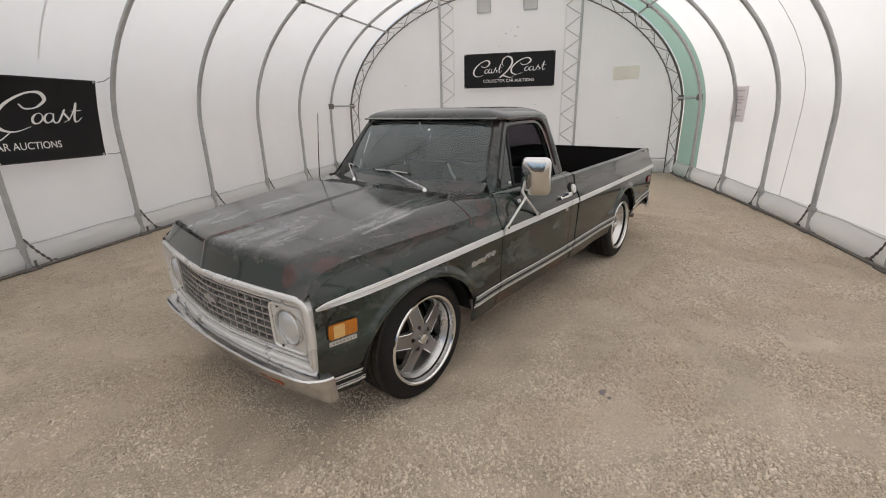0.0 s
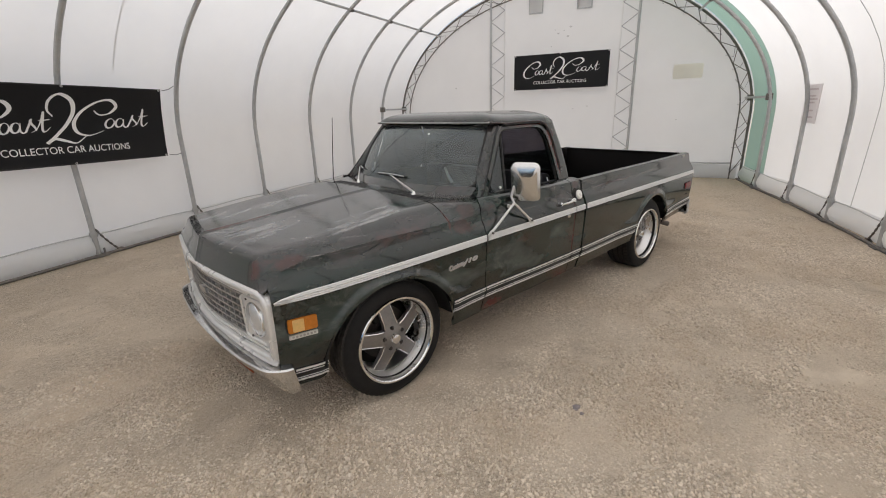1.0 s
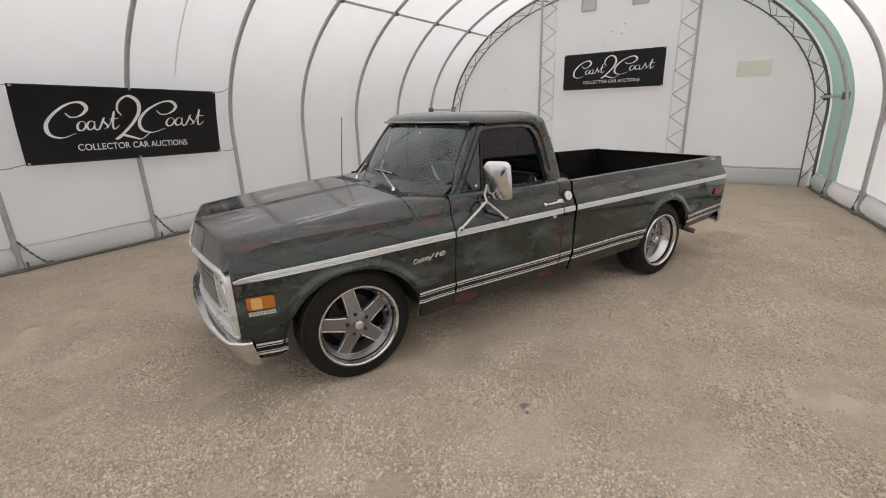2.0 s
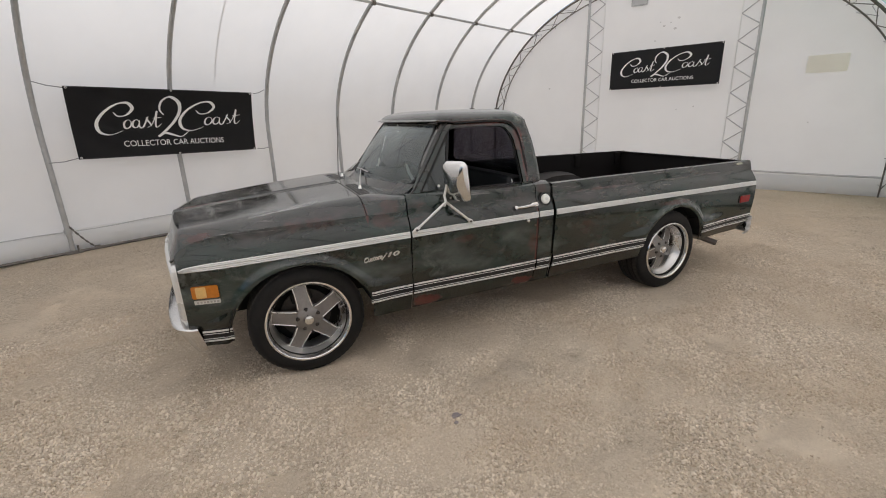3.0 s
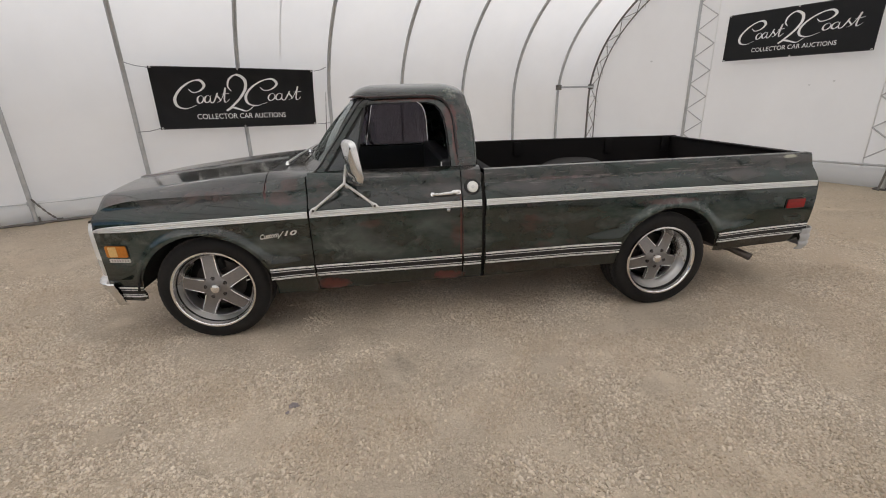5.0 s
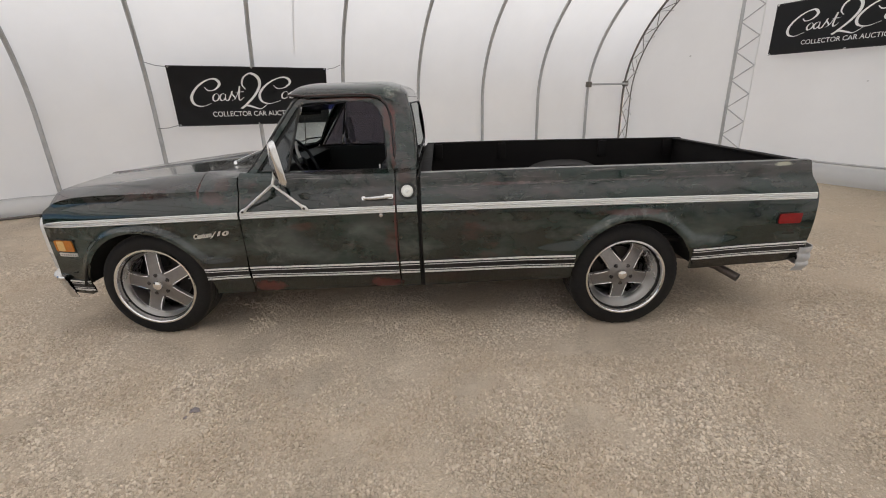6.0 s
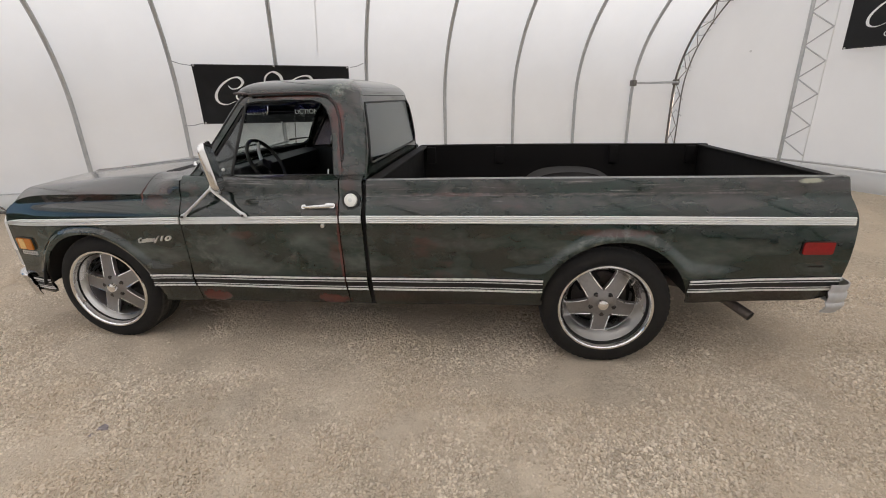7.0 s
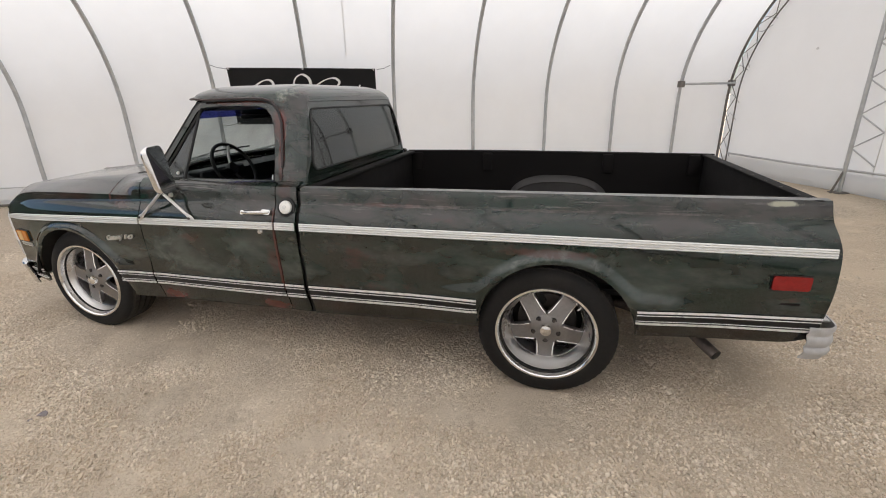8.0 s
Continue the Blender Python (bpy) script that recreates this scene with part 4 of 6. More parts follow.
HOOD_EDGE = [(0.0, (-0.715, 0.874)), (0.05, (-0.695, 0.886)), (0.10, (-0.668, 0.902)), (0.135, (-0.645, 0.918)), (0.16, (-0.618, 0.934)), (0.22, (-0.565, 0.958)), (0.40, (-0.37, 0.995)), (0.72, (0.06, 1.018)), (1.0, (0.43, 1.026))]


def hood_point(p, s):
    """p from the nose to the cowl, s from the driver's edge (-1) to the other (1)."""
    side = -1 if s < 0 else 1
    a = abs(s)
    xm, zm = spl(p, [(k, v[0]) for k, v in HOOD_MID]), spl(p, [(k, v[1]) for k, v in HOOD_MID])
    xe, ze = spl(p, [(k, v[0]) for k, v in HOOD_EDGE]), spl(p, [(k, v[1]) for k, v in HOOD_EDGE])
    e0, e1 = skin(xe, ze, -1), skin(xe, ze, 1)
    mid = (e0.y + e1.y) / 2
    y = mid + (e1.y - mid if s > 0 else mid - e0.y) * s
    front = max(0, 1 - p / 0.16)
    crown = zm - 0.020 - ze
    if a < 0.80:
        f = 1 - 0.10 * (a / 0.80) ** 2
    else:
        k = (a - 0.80) / 0.20
        f = 0.90 * (1 - k ** 1.7) - 0.04 * math.sin(math.pi * k)
    z = ze + crown * f
    z += 0.011 * max(0, 1 - a / 0.030) * (1 - 0.4 * front)
    x = xm + (xe - xm) * a ** 1.35
    return Vector((x, y, z))


ss = [math.copysign(1 - (1 - abs(k)) ** 1.7, k) if abs(k) > 0.5 else k * (1 - 0.5 ** 1.7) / 0.5 for k in span(-1, 1, 57)]
ss = sorted(set(ss + [k * q for k in (-1, 1) for q in (0.004, 0.010, 0.016, 0.022, 0.028, 0.034, 0.05)]))
hood = part("hood", shell(hood_point, span(0, 1, 64), ss, 0.012, inward=(0, 0, 0.6)), PAINT, truck, "long bonnet with scuffed primer and red rust", 40)


def cowl_point(p, s):
    """The scuttle: bonnet-shaped in front, folding into the door's skin at its back corners."""
    a = abs(s)
    side = -1 if s < 0 else 1
    k = max(0, (a - 0.80) / 0.20)
    x = 0.436 + (0.33 - 0.067 * min(1, k / 0.5)) * p
    h = hood_point(1.0, s)
    edge = skin(x, 1.026, side)
    y = h.y + (edge.y - hood_point(1.0, side).y) * a
    inner = 1.135 + 0.005 * p
    f = 1 - 0.10 * (a / 0.80) ** 2 if a < 0.80 else 0.90 * (1 - k ** 1.7) - 0.04 * math.sin(math.pi * k)
    v = Vector((x, y, 1.026 + (inner + 0.004 * (1 - p) - 1.026) * f))
    if k > 0:
        # the upright shape of the door below its shoulder
        if k > 0.5:
            u = skin(x, 1.026 + 0.088 * (1 - k) / 0.5, side)
        else:
            start = hood_point(1.0, side * 0.80)
            q = k / 0.5
            u = Vector((x, start.y, 1.026 + (inner - 1.026) * 0.90)).lerp(skin(x, 1.114, side), q)
            u.z += 0.006 * math.sin(math.pi * q)
            u.x = x
        v = v.lerp(u, p * p * (3 - 2 * p))
    return v


cowl = part("cowl", shell(cowl_point, span(0, 1, 12), ss, 0.012, inward=(0.5, 0, 0.6)), PAINT, truck, "", 40)
# flush black strips drawn for the shaded slot openings, none cut through
for start in (-0.665, 0.13):
    for row in range(4):
        for k in range(8):
            x, y = 0.456 + 0.022 * row, start + 0.058 * k + 0.006 * row
            z = cowl_point((x - 0.436) / 0.33, (y + 0.023) / 0.96).z
            part("cowl_slot", box(x - 0.007, x + 0.007, y, y + 0.048, z - 0.004, z + 0.0012), SEAL, cowl)

# ---- nose: grille, lamps, bumper ----
MIDY = 0.035


def nose(y, z, d=0.0):
    """The front plane, bent back to both ends."""
    a = abs(y - MIDY) / 0.85
    return Vector((-0.80 + 0.105 * a ** 1.5 + 0.02 * (0.86 - z) + d, y, z))


G0, G1 = -0.812, 0.882
front = part("grille_backing", shell(lambda y, z: nose(y, z, 0.085), span(G0 + 0.03, G1 - 0.03, 20), span(0.50, 0.85, 4), 0.01), BLACK, truck)
def dense(poly, n=6):
    out = []
    for p, q in zip(poly, poly[1:] + poly[:1]):
        out += [(p[0] + (q[0] - p[0]) * k / n, p[1] + (q[1] - p[1]) * k / n) for k in range(n)]
    return out


def mask(inset, top, low):
    """The outline of the grille's frame: round upper corners, nearly square lower ones."""
    up, down = rounded(G0 + inset, G1 - inset, 0.484 + inset, 0.872 - inset, top, 6), rounded(G0 + inset, G1 - inset, 0.484 + inset, 0.872 - inset, low, 6)
    pts = dense([p if p[1] > 0.68 else q for p, q in zip(up, down)], 5)
    return [(MIDY + (a - MIDY) * (1 - 0.018 * max(0, min(1, (0.66 - b) / 0.17))), b) for a, b in pts]


surround = part("grille_surround", joined(
    ring_band(mask(0.0, 0.075, 0.018), mask(0.036, 0.04, 0.014), lambda a, b, d: nose(a, b, -0.006 + d), 0.05),
    ring_band(mask(0.034, 0.04, 0.014), mask(0.064, 0.03, 0.012), lambda a, b, d: nose(a, b, 0.006 + d), 0.04)), SILVER, truck, "wide silver grille surround")
part("surround_rim", joined(
    tube([nose(a, b, -0.010) for a, b in mask(0.015, 0.065, 0.016)], 0.0185, 10, closed=True),
    tube([nose(a, b, 0.002) for a, b in mask(0.050, 0.035, 0.014)], 0.009, 8, closed=True)), SILVER, surround)
GB0, GB1 = MIDY - 0.545, MIDY + 0.545
for i in range(7):
    z = 0.562 + i * 0.0395
    part("grille_bar", shell(lambda y, k: nose(y, z + k, 0.004), span(GB0, GB1, 21), [-0.005, 0.005], 0.04, inward=(1, 0, z)), GRILLEM, surround)
for i in range(18):
    y = GB0 + i * (GB1 - GB0) / 17
    part("grille_post", joined(prism([(y - 0.005, 0.553), (y + 0.005, 0.553), (y + 0.005, 0.808), (y - 0.005, 0.808)], lambda a, b: nose(a, b, 0.008), lambda a, b: nose(a, b, 0.046))), GRILLEM, surround)
part("emblem", prism([(MIDY - 0.07, 0.675), (MIDY - 0.02, 0.675), (MIDY - 0.015, 0.66), (MIDY + 0.015, 0.66), (MIDY + 0.02, 0.675), (MIDY + 0.07, 0.675), (MIDY + 0.06, 0.705), (MIDY + 0.02, 0.705), (MIDY + 0.015, 0.72), (MIDY - 0.015, 0.72), (MIDY - 0.02, 0.705), (MIDY - 0.06, 0.705)], lambda a, b: nose(a, b, -0.008), lambda a, b: nose(a, b, 0.012)), GRILLEM, surround, "dull silver plain badge")
for s in (-1, 1):
    y0 = MIDY + s * 0.665
    a0, a1 = sorted((MIDY + s * 0.552, MIDY + s * 0.785))
    bez = part("headlamp_bezel", joined(
        ring_band(dense(rounded(a0, a1, 0.553, 0.806, 0.03), 2), dense([(y0 + 0.098 * math.cos(math.tau * (k + 0.5) / 24 + 0.0), 0.680 + 0.098 * math.sin(math.tau * (k + 0.5) / 24)) for k in range(24)], 2), lambda a, b, d: nose(a, b, 0.002 + d + 0.018 * max(0, 1 - math.hypot(a - y0, b - 0.68) / 0.13)), 0.02),
        tube([nose(a, b, 0.0) for a, b in dense(rounded(a0 + 0.006, a1 - 0.006, 0.559, 0.800, 0.03), 2)], 0.008, 6, closed=True)), SILVER, truck, "silver headlamp bezel")
    lamp = part("headlamp", moved(lathe([(0.001, -0.028), (0.03, -0.027), (0.06, -0.021), (0.085, -0.010), (0.093, 0.004), (0.093, 0.03), (0.001, 0.032)], 32, "x"), Matrix.Translation(nose(y0, 0.680, 0.012))), LAMP, truck, "round clear sealed headlamp")
    part("lamp_ring", moved(lathe([(0.090, 0.004), (0.092, -0.008), (0.099, -0.008), (0.102, 0.006)], 32, "x", closed=True), Matrix.Translation(nose(y0, 0.680, 0.012))), CHROME, lamp)
    for zz in (0.572, 0.788):
        part("bezel_screw", moved(lathe([(0.001, -0.004), (0.006, -0.003), (0.007, 0.003)], 10, "x"), Matrix.Translation(nose(y0 - s * 0.05, zz, -0.002))), IRON, bez)

# front bumper: a bent bar with wrapped ends
BUMP_PLAN = [(0.0, (-0.600, -0.842)), (0.06, (-0.665, -0.846)), (0.11, (-0.712, -0.828)), (0.145, (-0.755, -0.790)), (0.19, (-0.786, -0.712)), (0.32, (-0.835, -0.45)), (0.5, (-0.862, 0.035)), (0.68, (-0.835, 0.52)), (0.81, (-0.800, 0.775)), (0.855, (-0.775, 0.850)), (0.89, (-0.732, 0.896)), (0.94, (-0.665, 0.916)), (1.0, (-0.600, 0.912))]
BUMP_SEC = [(0.062, 0.462), (0.030, 0.467), (0.004, 0.462), (-0.002, 0.453), (0.008, 0.428), (0.026, 0.394), (0.046, 0.360), (0.066, 0.328), (0.082, 0.304), (0.092, 0.297), (0.108, 0.300)]


def bumper_point(t, j):
    d, z = BUMP_SEC[j]
    # the ends are cut aslant, and stand nearer upright than the middle
    short = 0.036 * max(0, min(1, (z - 0.30) / 0.16))
    end = min(t, 1 - t)
    if end < 0.12:
        end = short + end * (1 - short / 0.12)
        t = end if t < 0.5 else 1 - end
    if d > 0:
        d *= 0.30 + 0.70 * max(0, min(1, (end - 0.05) / 0.11)) if z < 0.44 else 1
    x, y = spl(t, [(k, v[0]) for k, v in BUMP_PLAN]), spl(t, [(k, v[1]) for k, v in BUMP_PLAN])
    e = 0.01
    dx = spl(min(t + e, 1), [(k, v[0]) for k, v in BUMP_PLAN]) - spl(max(t - e, 0), [(k, v[0]) for k, v in BUMP_PLAN])
    dy = spl(min(t + e, 1), [(k, v[1]) for k, v in BUMP_PLAN]) - spl(max(t - e, 0), [(k, v[1]) for k, v in BUMP_PLAN])
    n = Vector((dy, -dx, 0)).normalized()
    z += 0.036 * (1 - abs(2 * t - 1) ** 1.5) - 0.016
    return Vector((x, y, z)) + n * d


bumper = part("front_bumper", shell(bumper_point, span(0, 1, 73), list(range(len(BUMP_SEC))), 0.006, inward=(-0.4, 0, 0.4)), BUMPERM, truck, "dull chrome wrap-round front bumper", 20)
for y in (-0.50, 0.57):
    part("turn_signal", prism(rounded(y - 0.085, y + 0.085, 0.352, 0.386, 0.01), lambda a, b: Vector((-0.822 + 0.10 * (abs(a - 0.035) - 0.45) + 0.58 * (0.42 - b), a, b)), lambda a, b: Vector((-0.77 + 0.10 * (abs(a - 0.035) - 0.45), a, b))), simple("orange_lens", (0.36, 0.085, 0.03), 0.25, 0, 0.15, 40, 0.1), bumper, "orange turn signal lens")
for k in (-0.25, 0.32):
    part("bumper_bolt", moved(lathe([(0.001, -0.008), (0.012, -0.006), (0.014, 0.002)], 12, "x"), pose(-0.845, k, 0.462)), CHROME, bumper)
part("filler_panel", shell(lambda y, k: nose(y, 0.49 - 0.035 * k, -0.012 - 0.030 * k + 0.03 * (abs(y - 0.035) / 0.85) ** 6), span(-0.79, 0.86, 31), [0, 0.3, 0.6, 1], 0.008, inward=(0, 0, 0.45)), SILVER, truck, "silver filler panel above the bumper")
part("front_valance", shell(lambda y, z: Vector((-0.70 - 0.06 * (1 - (abs(y - 0.035) / 0.85) ** 2) + 0.12 * (0.47 - z), y, z)), span(-0.74, 0.81, 15), span(0.315, 0.49, 4), 0.008), BLACK, truck)

# side lamps, plates and badges on the fender and bed
def plate(name, side, x0, x1, z0, z1, lift, material, owner, r=0.008, label="", slant=0.0):
    pts = [(a, b + slant * (a - x0)) for a, b in rounded(x0, x1, z0, z1, r, 3)]
    return part(name, prism(pts, lambda a, b: skin(a, b, side, lift), lambda a, b: skin(a, b, side, -0.004)), material, owner, label)


sl = plate("side_marker", -1, -0.638, -0.485, 0.634, 0.720, 0.008, SEAL, FENDER, 0.010, "amber side marker lamp with a pale centre")
plate("amber_lens", -1, -0.634, -0.489, 0.638, 0.716, 0.016, AMBER, sl, 0.010)
plate("pale_lens", -1, -0.612, -0.556, 0.642, 0.711, 0.019, AMBERPALE, sl, 0.006)
ep = plate("engine_plate", -1, -0.630, -0.488, 0.598, 0.623, 0.007, TRIM, FENDER, 0.003, "small chrome plate with dark lettering bars")
for k in range(7):
    plate("letter_bar", -1, -0.616 + k * 0.018, -0.605 + k * 0.018, 0.605, 0.616, 0.0085, GRILLEM, ep, 0.002)
def badge_text(name, words, x0, z0, size, width, slope, shear, parent, label=""):
    """Raised metal letters that follow the sheet metal."""
    cu = bpy.data.curves.new("letters", 'FONT')
    cu.body, cu.size, cu.extrude, cu.offset, cu.shear, cu.resolution_u = words, 1.0, 0.0, 0.022, shear, 3
    ob = bpy.data.objects.new("letters", cu)
    me = bpy.data.meshes.new_from_object(ob)
    bpy.data.objects.remove(ob)
    bpy.data.curves.remove(cu)
    bm = bmesh.new()
    bm.from_mesh(me)
    bpy.data.meshes.remove(me)
    left, right = min(v.co.x for v in bm.verts), max(v.co.x for v in bm.verts)
    front = bm.faces[:]
    walls = bmesh.ops.extrude_face_region(bm, geom=front)
    deep = {g for g in walls["geom"] if isinstance(g, bmesh.types.BMVert)}
    for v in bm.verts:
        x = x0 + (v.co.x - left) / (right - left) * width
        v.co = skin(x, z0 + v.co.y * size + slope * (x - x0), -1, -0.002 if v in deep else 0.009)
    bmesh.ops.recalc_face_normals(bm, faces=bm.faces)
    return part(name, bm, BADGEM, parent, label)


bd = badge_text("name_badge", "Custom", 0.377, 0.727, 0.046, 0.122, 0.13, 0.25, FENDER, "raised chrome script badge")
part("badge_slash", prism([(0.490, 0.732), (0.496, 0.732), (0.534, 0.777), (0.529, 0.778)], lambda a, b: skin(a, b, -1, 0.011), lambda a, b: skin(a, b, -1, 0)), BADGEM, bd)
badge_text("badge_number", "10", 0.536, 0.748, 0.042, 0.082, 0.05, 0.25, bd)
rl = plate("rear_side_marker", -1, 4.200, 4.364, 0.703, 0.781, 0.005, SEAL, BEDSIDE, 0.010, "red side marker lamp with a dark bezel")
plate("red_lens", -1, 4.205, 4.359, 0.708, 0.776, 0.012, REDLENS, rl, 0.010)

# door handle, lock and fuel cap
hd = part("door_handle", joined(tube([skin(1.51, 0.976, -1, 0.03), skin(1.56, 0.979, -1, 0.045), skin(1.64, 0.983, -1, 0.042), skin(1.69, 0.985, -1, 0.03)], [0.006, 0.009, 0.011, 0.010], 8, flat=0.6),
    prism(rounded(1.640, 1.698, 0.972, 0.998, 0.010), lambda a, b: skin(a, b, -1, 0.030), lambda a, b: skin(a, b, -1, 0)), prism(rounded(1.50, 1.525, 0.966, 0.988, 0.008), lambda a, b: skin(a, b, -1, 0.026), lambda a, b: skin(a, b, -1, 0))), CHROME, DOOR, "chrome door handle")
lk = part("door_lock", moved(lathe([(0.001, -0.012), (0.012, -0.011), (0.016, -0.004), (0.018, 0.004)], 20, "y"), Matrix.Translation(skin(1.614, 0.868, -1))), CHROME, DOOR, "round chrome lock")
fc = part("fuel_cap", moved(lathe([(0.001, -0.026), (0.028, -0.024), (0.035, -0.021), (0.038, -0.014), (0.037, -0.004)], 32, "y"), Matrix.Translation(skin(1.783, 1.006, -1)) @ pose(0, 0, 0, -16)), WHITE, CORNER, "round off-white fuel cap")
part("fuel_ring", moved(lathe([(0.040, -0.012), (0.053, -0.010), (0.056, 0.01), (0.04, 0.012)], 32, "y", closed=True), Matrix.Translation(skin(1.783, 1.006, -1)) @ pose(0, 0, 0, -16)), SEAL, fc)
part("cap_knob", moved(lathe([(0.001, -0.030), (0.010, -0.029), (0.012, -0.024)], 16, "y"), Matrix.Translation(skin(1.783, 1.006, -1)) @ pose(0, 0, 0, -16)), TRIM, fc)

# ---- cab ----
def gl(x, z, side=-1, d=0.0):
    """The leaning plane of the door glass; d outwards."""
    return Vector((x, side * (0.848 - (z - 1.13) * 0.335 + d), z))


WIN_OUT = [(0.745, 1.108), (0.80, 1.165), (0.90, 1.300), (1.00, 1.440), (1.068, 1.535), (1.10, 1.566), (1.15, 1.578), (1.30, 1.582), (1.45, 1.582), (1.56, 1.578), (1.62, 1.560), (1.66, 1.515), (1.682, 1.45), (1.694, 1.35), (1.702, 1.22), (1.706, 1.108)]
WIN_IN = [(0.815, 1.128), (0.85, 1.178), (0.935, 1.300), (1.03, 1.432), (1.088, 1.515), (1.118, 1.538), (1.16, 1.546), (1.30, 1.549), (1.44, 1.549), (1.53, 1.545), (1.58, 1.53), (1.612, 1.495), (1.634, 1.44), (1.648, 1.35), (1.656, 1.22), (1.66, 1.128)]
for side in (-1, 1):
    owner = DOOR if side < 0 else DOOR_R
    wf = part("window_frame", ring_band(WIN_OUT, WIN_IN, lambda a, b, d: gl(a, b, side, 0.016 - d), 0.05), PAINT, owner, "", 30)
    part("window_seal", ring_band([(a * 0.985 + 0.015 * 1.3, b * 0.985 + 0.015 * 1.33) for a, b in WIN_IN], [(a * 0.97 + 0.03 * 1.3, b * 0.97 + 0.03 * 1.33) for a, b in WIN_IN], lambda a, b, d: gl(a, b, side, 0.004 - d), 0.02), SEAL, owner)
    # shoulder from the door skin up to the glass
    part("door_shoulder", shell(lambda x, r: skin(x, 1.114, side).lerp(gl(x, 1.135, side, 0.012), r) + Vector((0, 0, 0.006 * math.sin(math.pi * r))), span(0.712, 1.704, 16), [0, 0.3, 0.6, 1], 0.012, inward=(1.2, 0, 0.9)), PAINT, owner)
    part("corner_shoulder", shell(lambda x, r: skin(x, 1.114, side).lerp(gl(x, 1.135, side, 0.012), r) + Vector((0, 0, 0.006 * math.sin(math.pi * r))), span(1.712, 1.842, 5), [0, 0.3, 0.6, 1], 0.012, inward=(1.2, 0, 0.9)), PAINT, truck)
    # black tube drawn for the shaded gap between pillar and door
    part("door_gap", tube([gl(a - 0.006, b + 0.004, side, 0.014) for a, b in [(0.722, 1.085)] + WIN_OUT[:6]], 0.0055, 6), SEAL, owner)
    part("vent_post", tube([gl(1.016, 1.122, side, 0.006), gl(1.112, 1.556, side, 0.006)], 0.0085, 6), SEAL, owner, "black metal vent window post")
    part("vent_frame", tube([gl(*p, side, 0.004) for p in ((1.0, 1.135), (0.835, 1.135), (0.94, 1.285), (1.035, 1.418), (1.092, 1.505))], 0.008, 6), SEAL, owner)
    vg = pane("vent_glass", prism([(0.83, 1.130), (1.012, 1.130), (1.108, 1.545), (1.095, 1.53), (0.945, 1.305)], lambda a, b: gl(a, b, side, 0.001), lambda a, b: gl(a, b, side, -0.003)), DARKGLASS, owner, "dark tinted vent window")
    if side < 0:
        part("vent_latch", moved(lathe([(0.001, -0.012), (0.009, -0.010), (0.010, 0.0)], 14, "y"), Matrix.Translation(gl(0.968, 1.165, side, 0.006))), WHITE, owner)
    else:
        pane("door_glass", prism([(1.03, 1.130), (1.655, 1.130), (1.645, 1.36), (1.61, 1.49), (1.54, 1.545), (1.122, 1.545)], lambda a, b: gl(a, b, side, -0.006), lambda a, b: gl(a, b, side, -0.010)), DARKGLASS, owner, "dark tinted door glass")
    part("door_lock_pin", tube([gl(1.60, 1.12, side, -0.05), gl(1.60, 1.155, side, -0.05)], 0.005, 6), TRIM, owner)
    part("inner_door_panel", shell(lambda x, z: Vector((x, side * (0.80 - 0.02 * (z - 0.5)), z)), span(0.74, 1.70, 6), span(0.40, 1.125, 6), 0.02), VINYL, owner)

def back_x(z):
    return spl(z, [(0.4, 1.842), (1.10, 1.846), (1.2, 1.846), (1.35, 1.836), (1.45, 1.823), (1.5, 1.812), (1.54, 1.801), (1.57, 1.795), (1.60, 1.790)])


# roof
ROOF_MID = [(0.0, (0.985, 1.598)), (0.05, (1.0, 1.622)), (0.12, (1.05, 1.648)), (0.3, (1.2, 1.672)), (0.55, (1.42, 1.680)), (0.78, (1.62, 1.670)), (0.88, (1.71, 1.640)), (0.95, (1.765, 1.608)), (1.0, (1.795, 1.565))]
ROOF_EDGE = [(0.0, (1.035, 1.590)), (0.05, (1.05, 1.592)), (0.12, (1.09, 1.594)), (0.3, (1.22, 1.596)), (0.55, (1.42, 1.597)), (0.78, (1.60, 1.590)), (0.88, (1.675, 1.575)), (0.95, (1.72, 1.560)), (1.0, (1.75, 1.545))]


def roof_point(p, s):
    a = abs(s)
    side = -1 if s < 0 else 1
    xm, zm = spl(p, [(k, v[0]) for k, v in ROOF_MID]), spl(p, [(k, v[1]) for k, v in ROOF_MID])
    xe, ze = spl(p, [(k, v[0]) for k, v in ROOF_EDGE]), spl(p, [(k, v[1]) for k, v in ROOF_EDGE])
    w = 0.725 - 0.05 * max(0, (p - 0.8) / 0.2) ** 2
    return Vector((xm + (xe - xm) * a ** 2.2, w * s, ze + (zm - ze) * (1 - a ** 3.2) ** 0.6))


def roof_front(y):
    """The front edge of the roof above the windscreen."""
    return Vector((0.990 + 0.055 * (abs(y) / 0.70) ** 2, y, 1.594))


def roof_outline():
    """Half of the roof's edge, from the middle of the front to the middle of the back."""
    pts = [roof_front(y) for y in span(0, 0.68, 14)]
    pts += [Vector((1.06, 0.705, 1.594)), Vector((1.10, 0.720, 1.595))]
    pts += [Vector((x, 0.722, 1.596)) for x in span(1.16, 1.66, 9)]
    pts += [Vector((1.695 + 0.10 * math.sin(t), 0.622 + 0.10 * math.cos(t), 1.594 - 0.020 * math.sin(t))) for t in span(0.1, math.pi / 2, 8)]
    pts += [Vector((1.797, y, 1.574)) for y in span(0.54, 0, 8)]
    return pts


EDGE = roof_outline()
EDGE = [Vector((p.x, -p.y, p.z)) for p in EDGE] + EDGE[-2:0:-1]


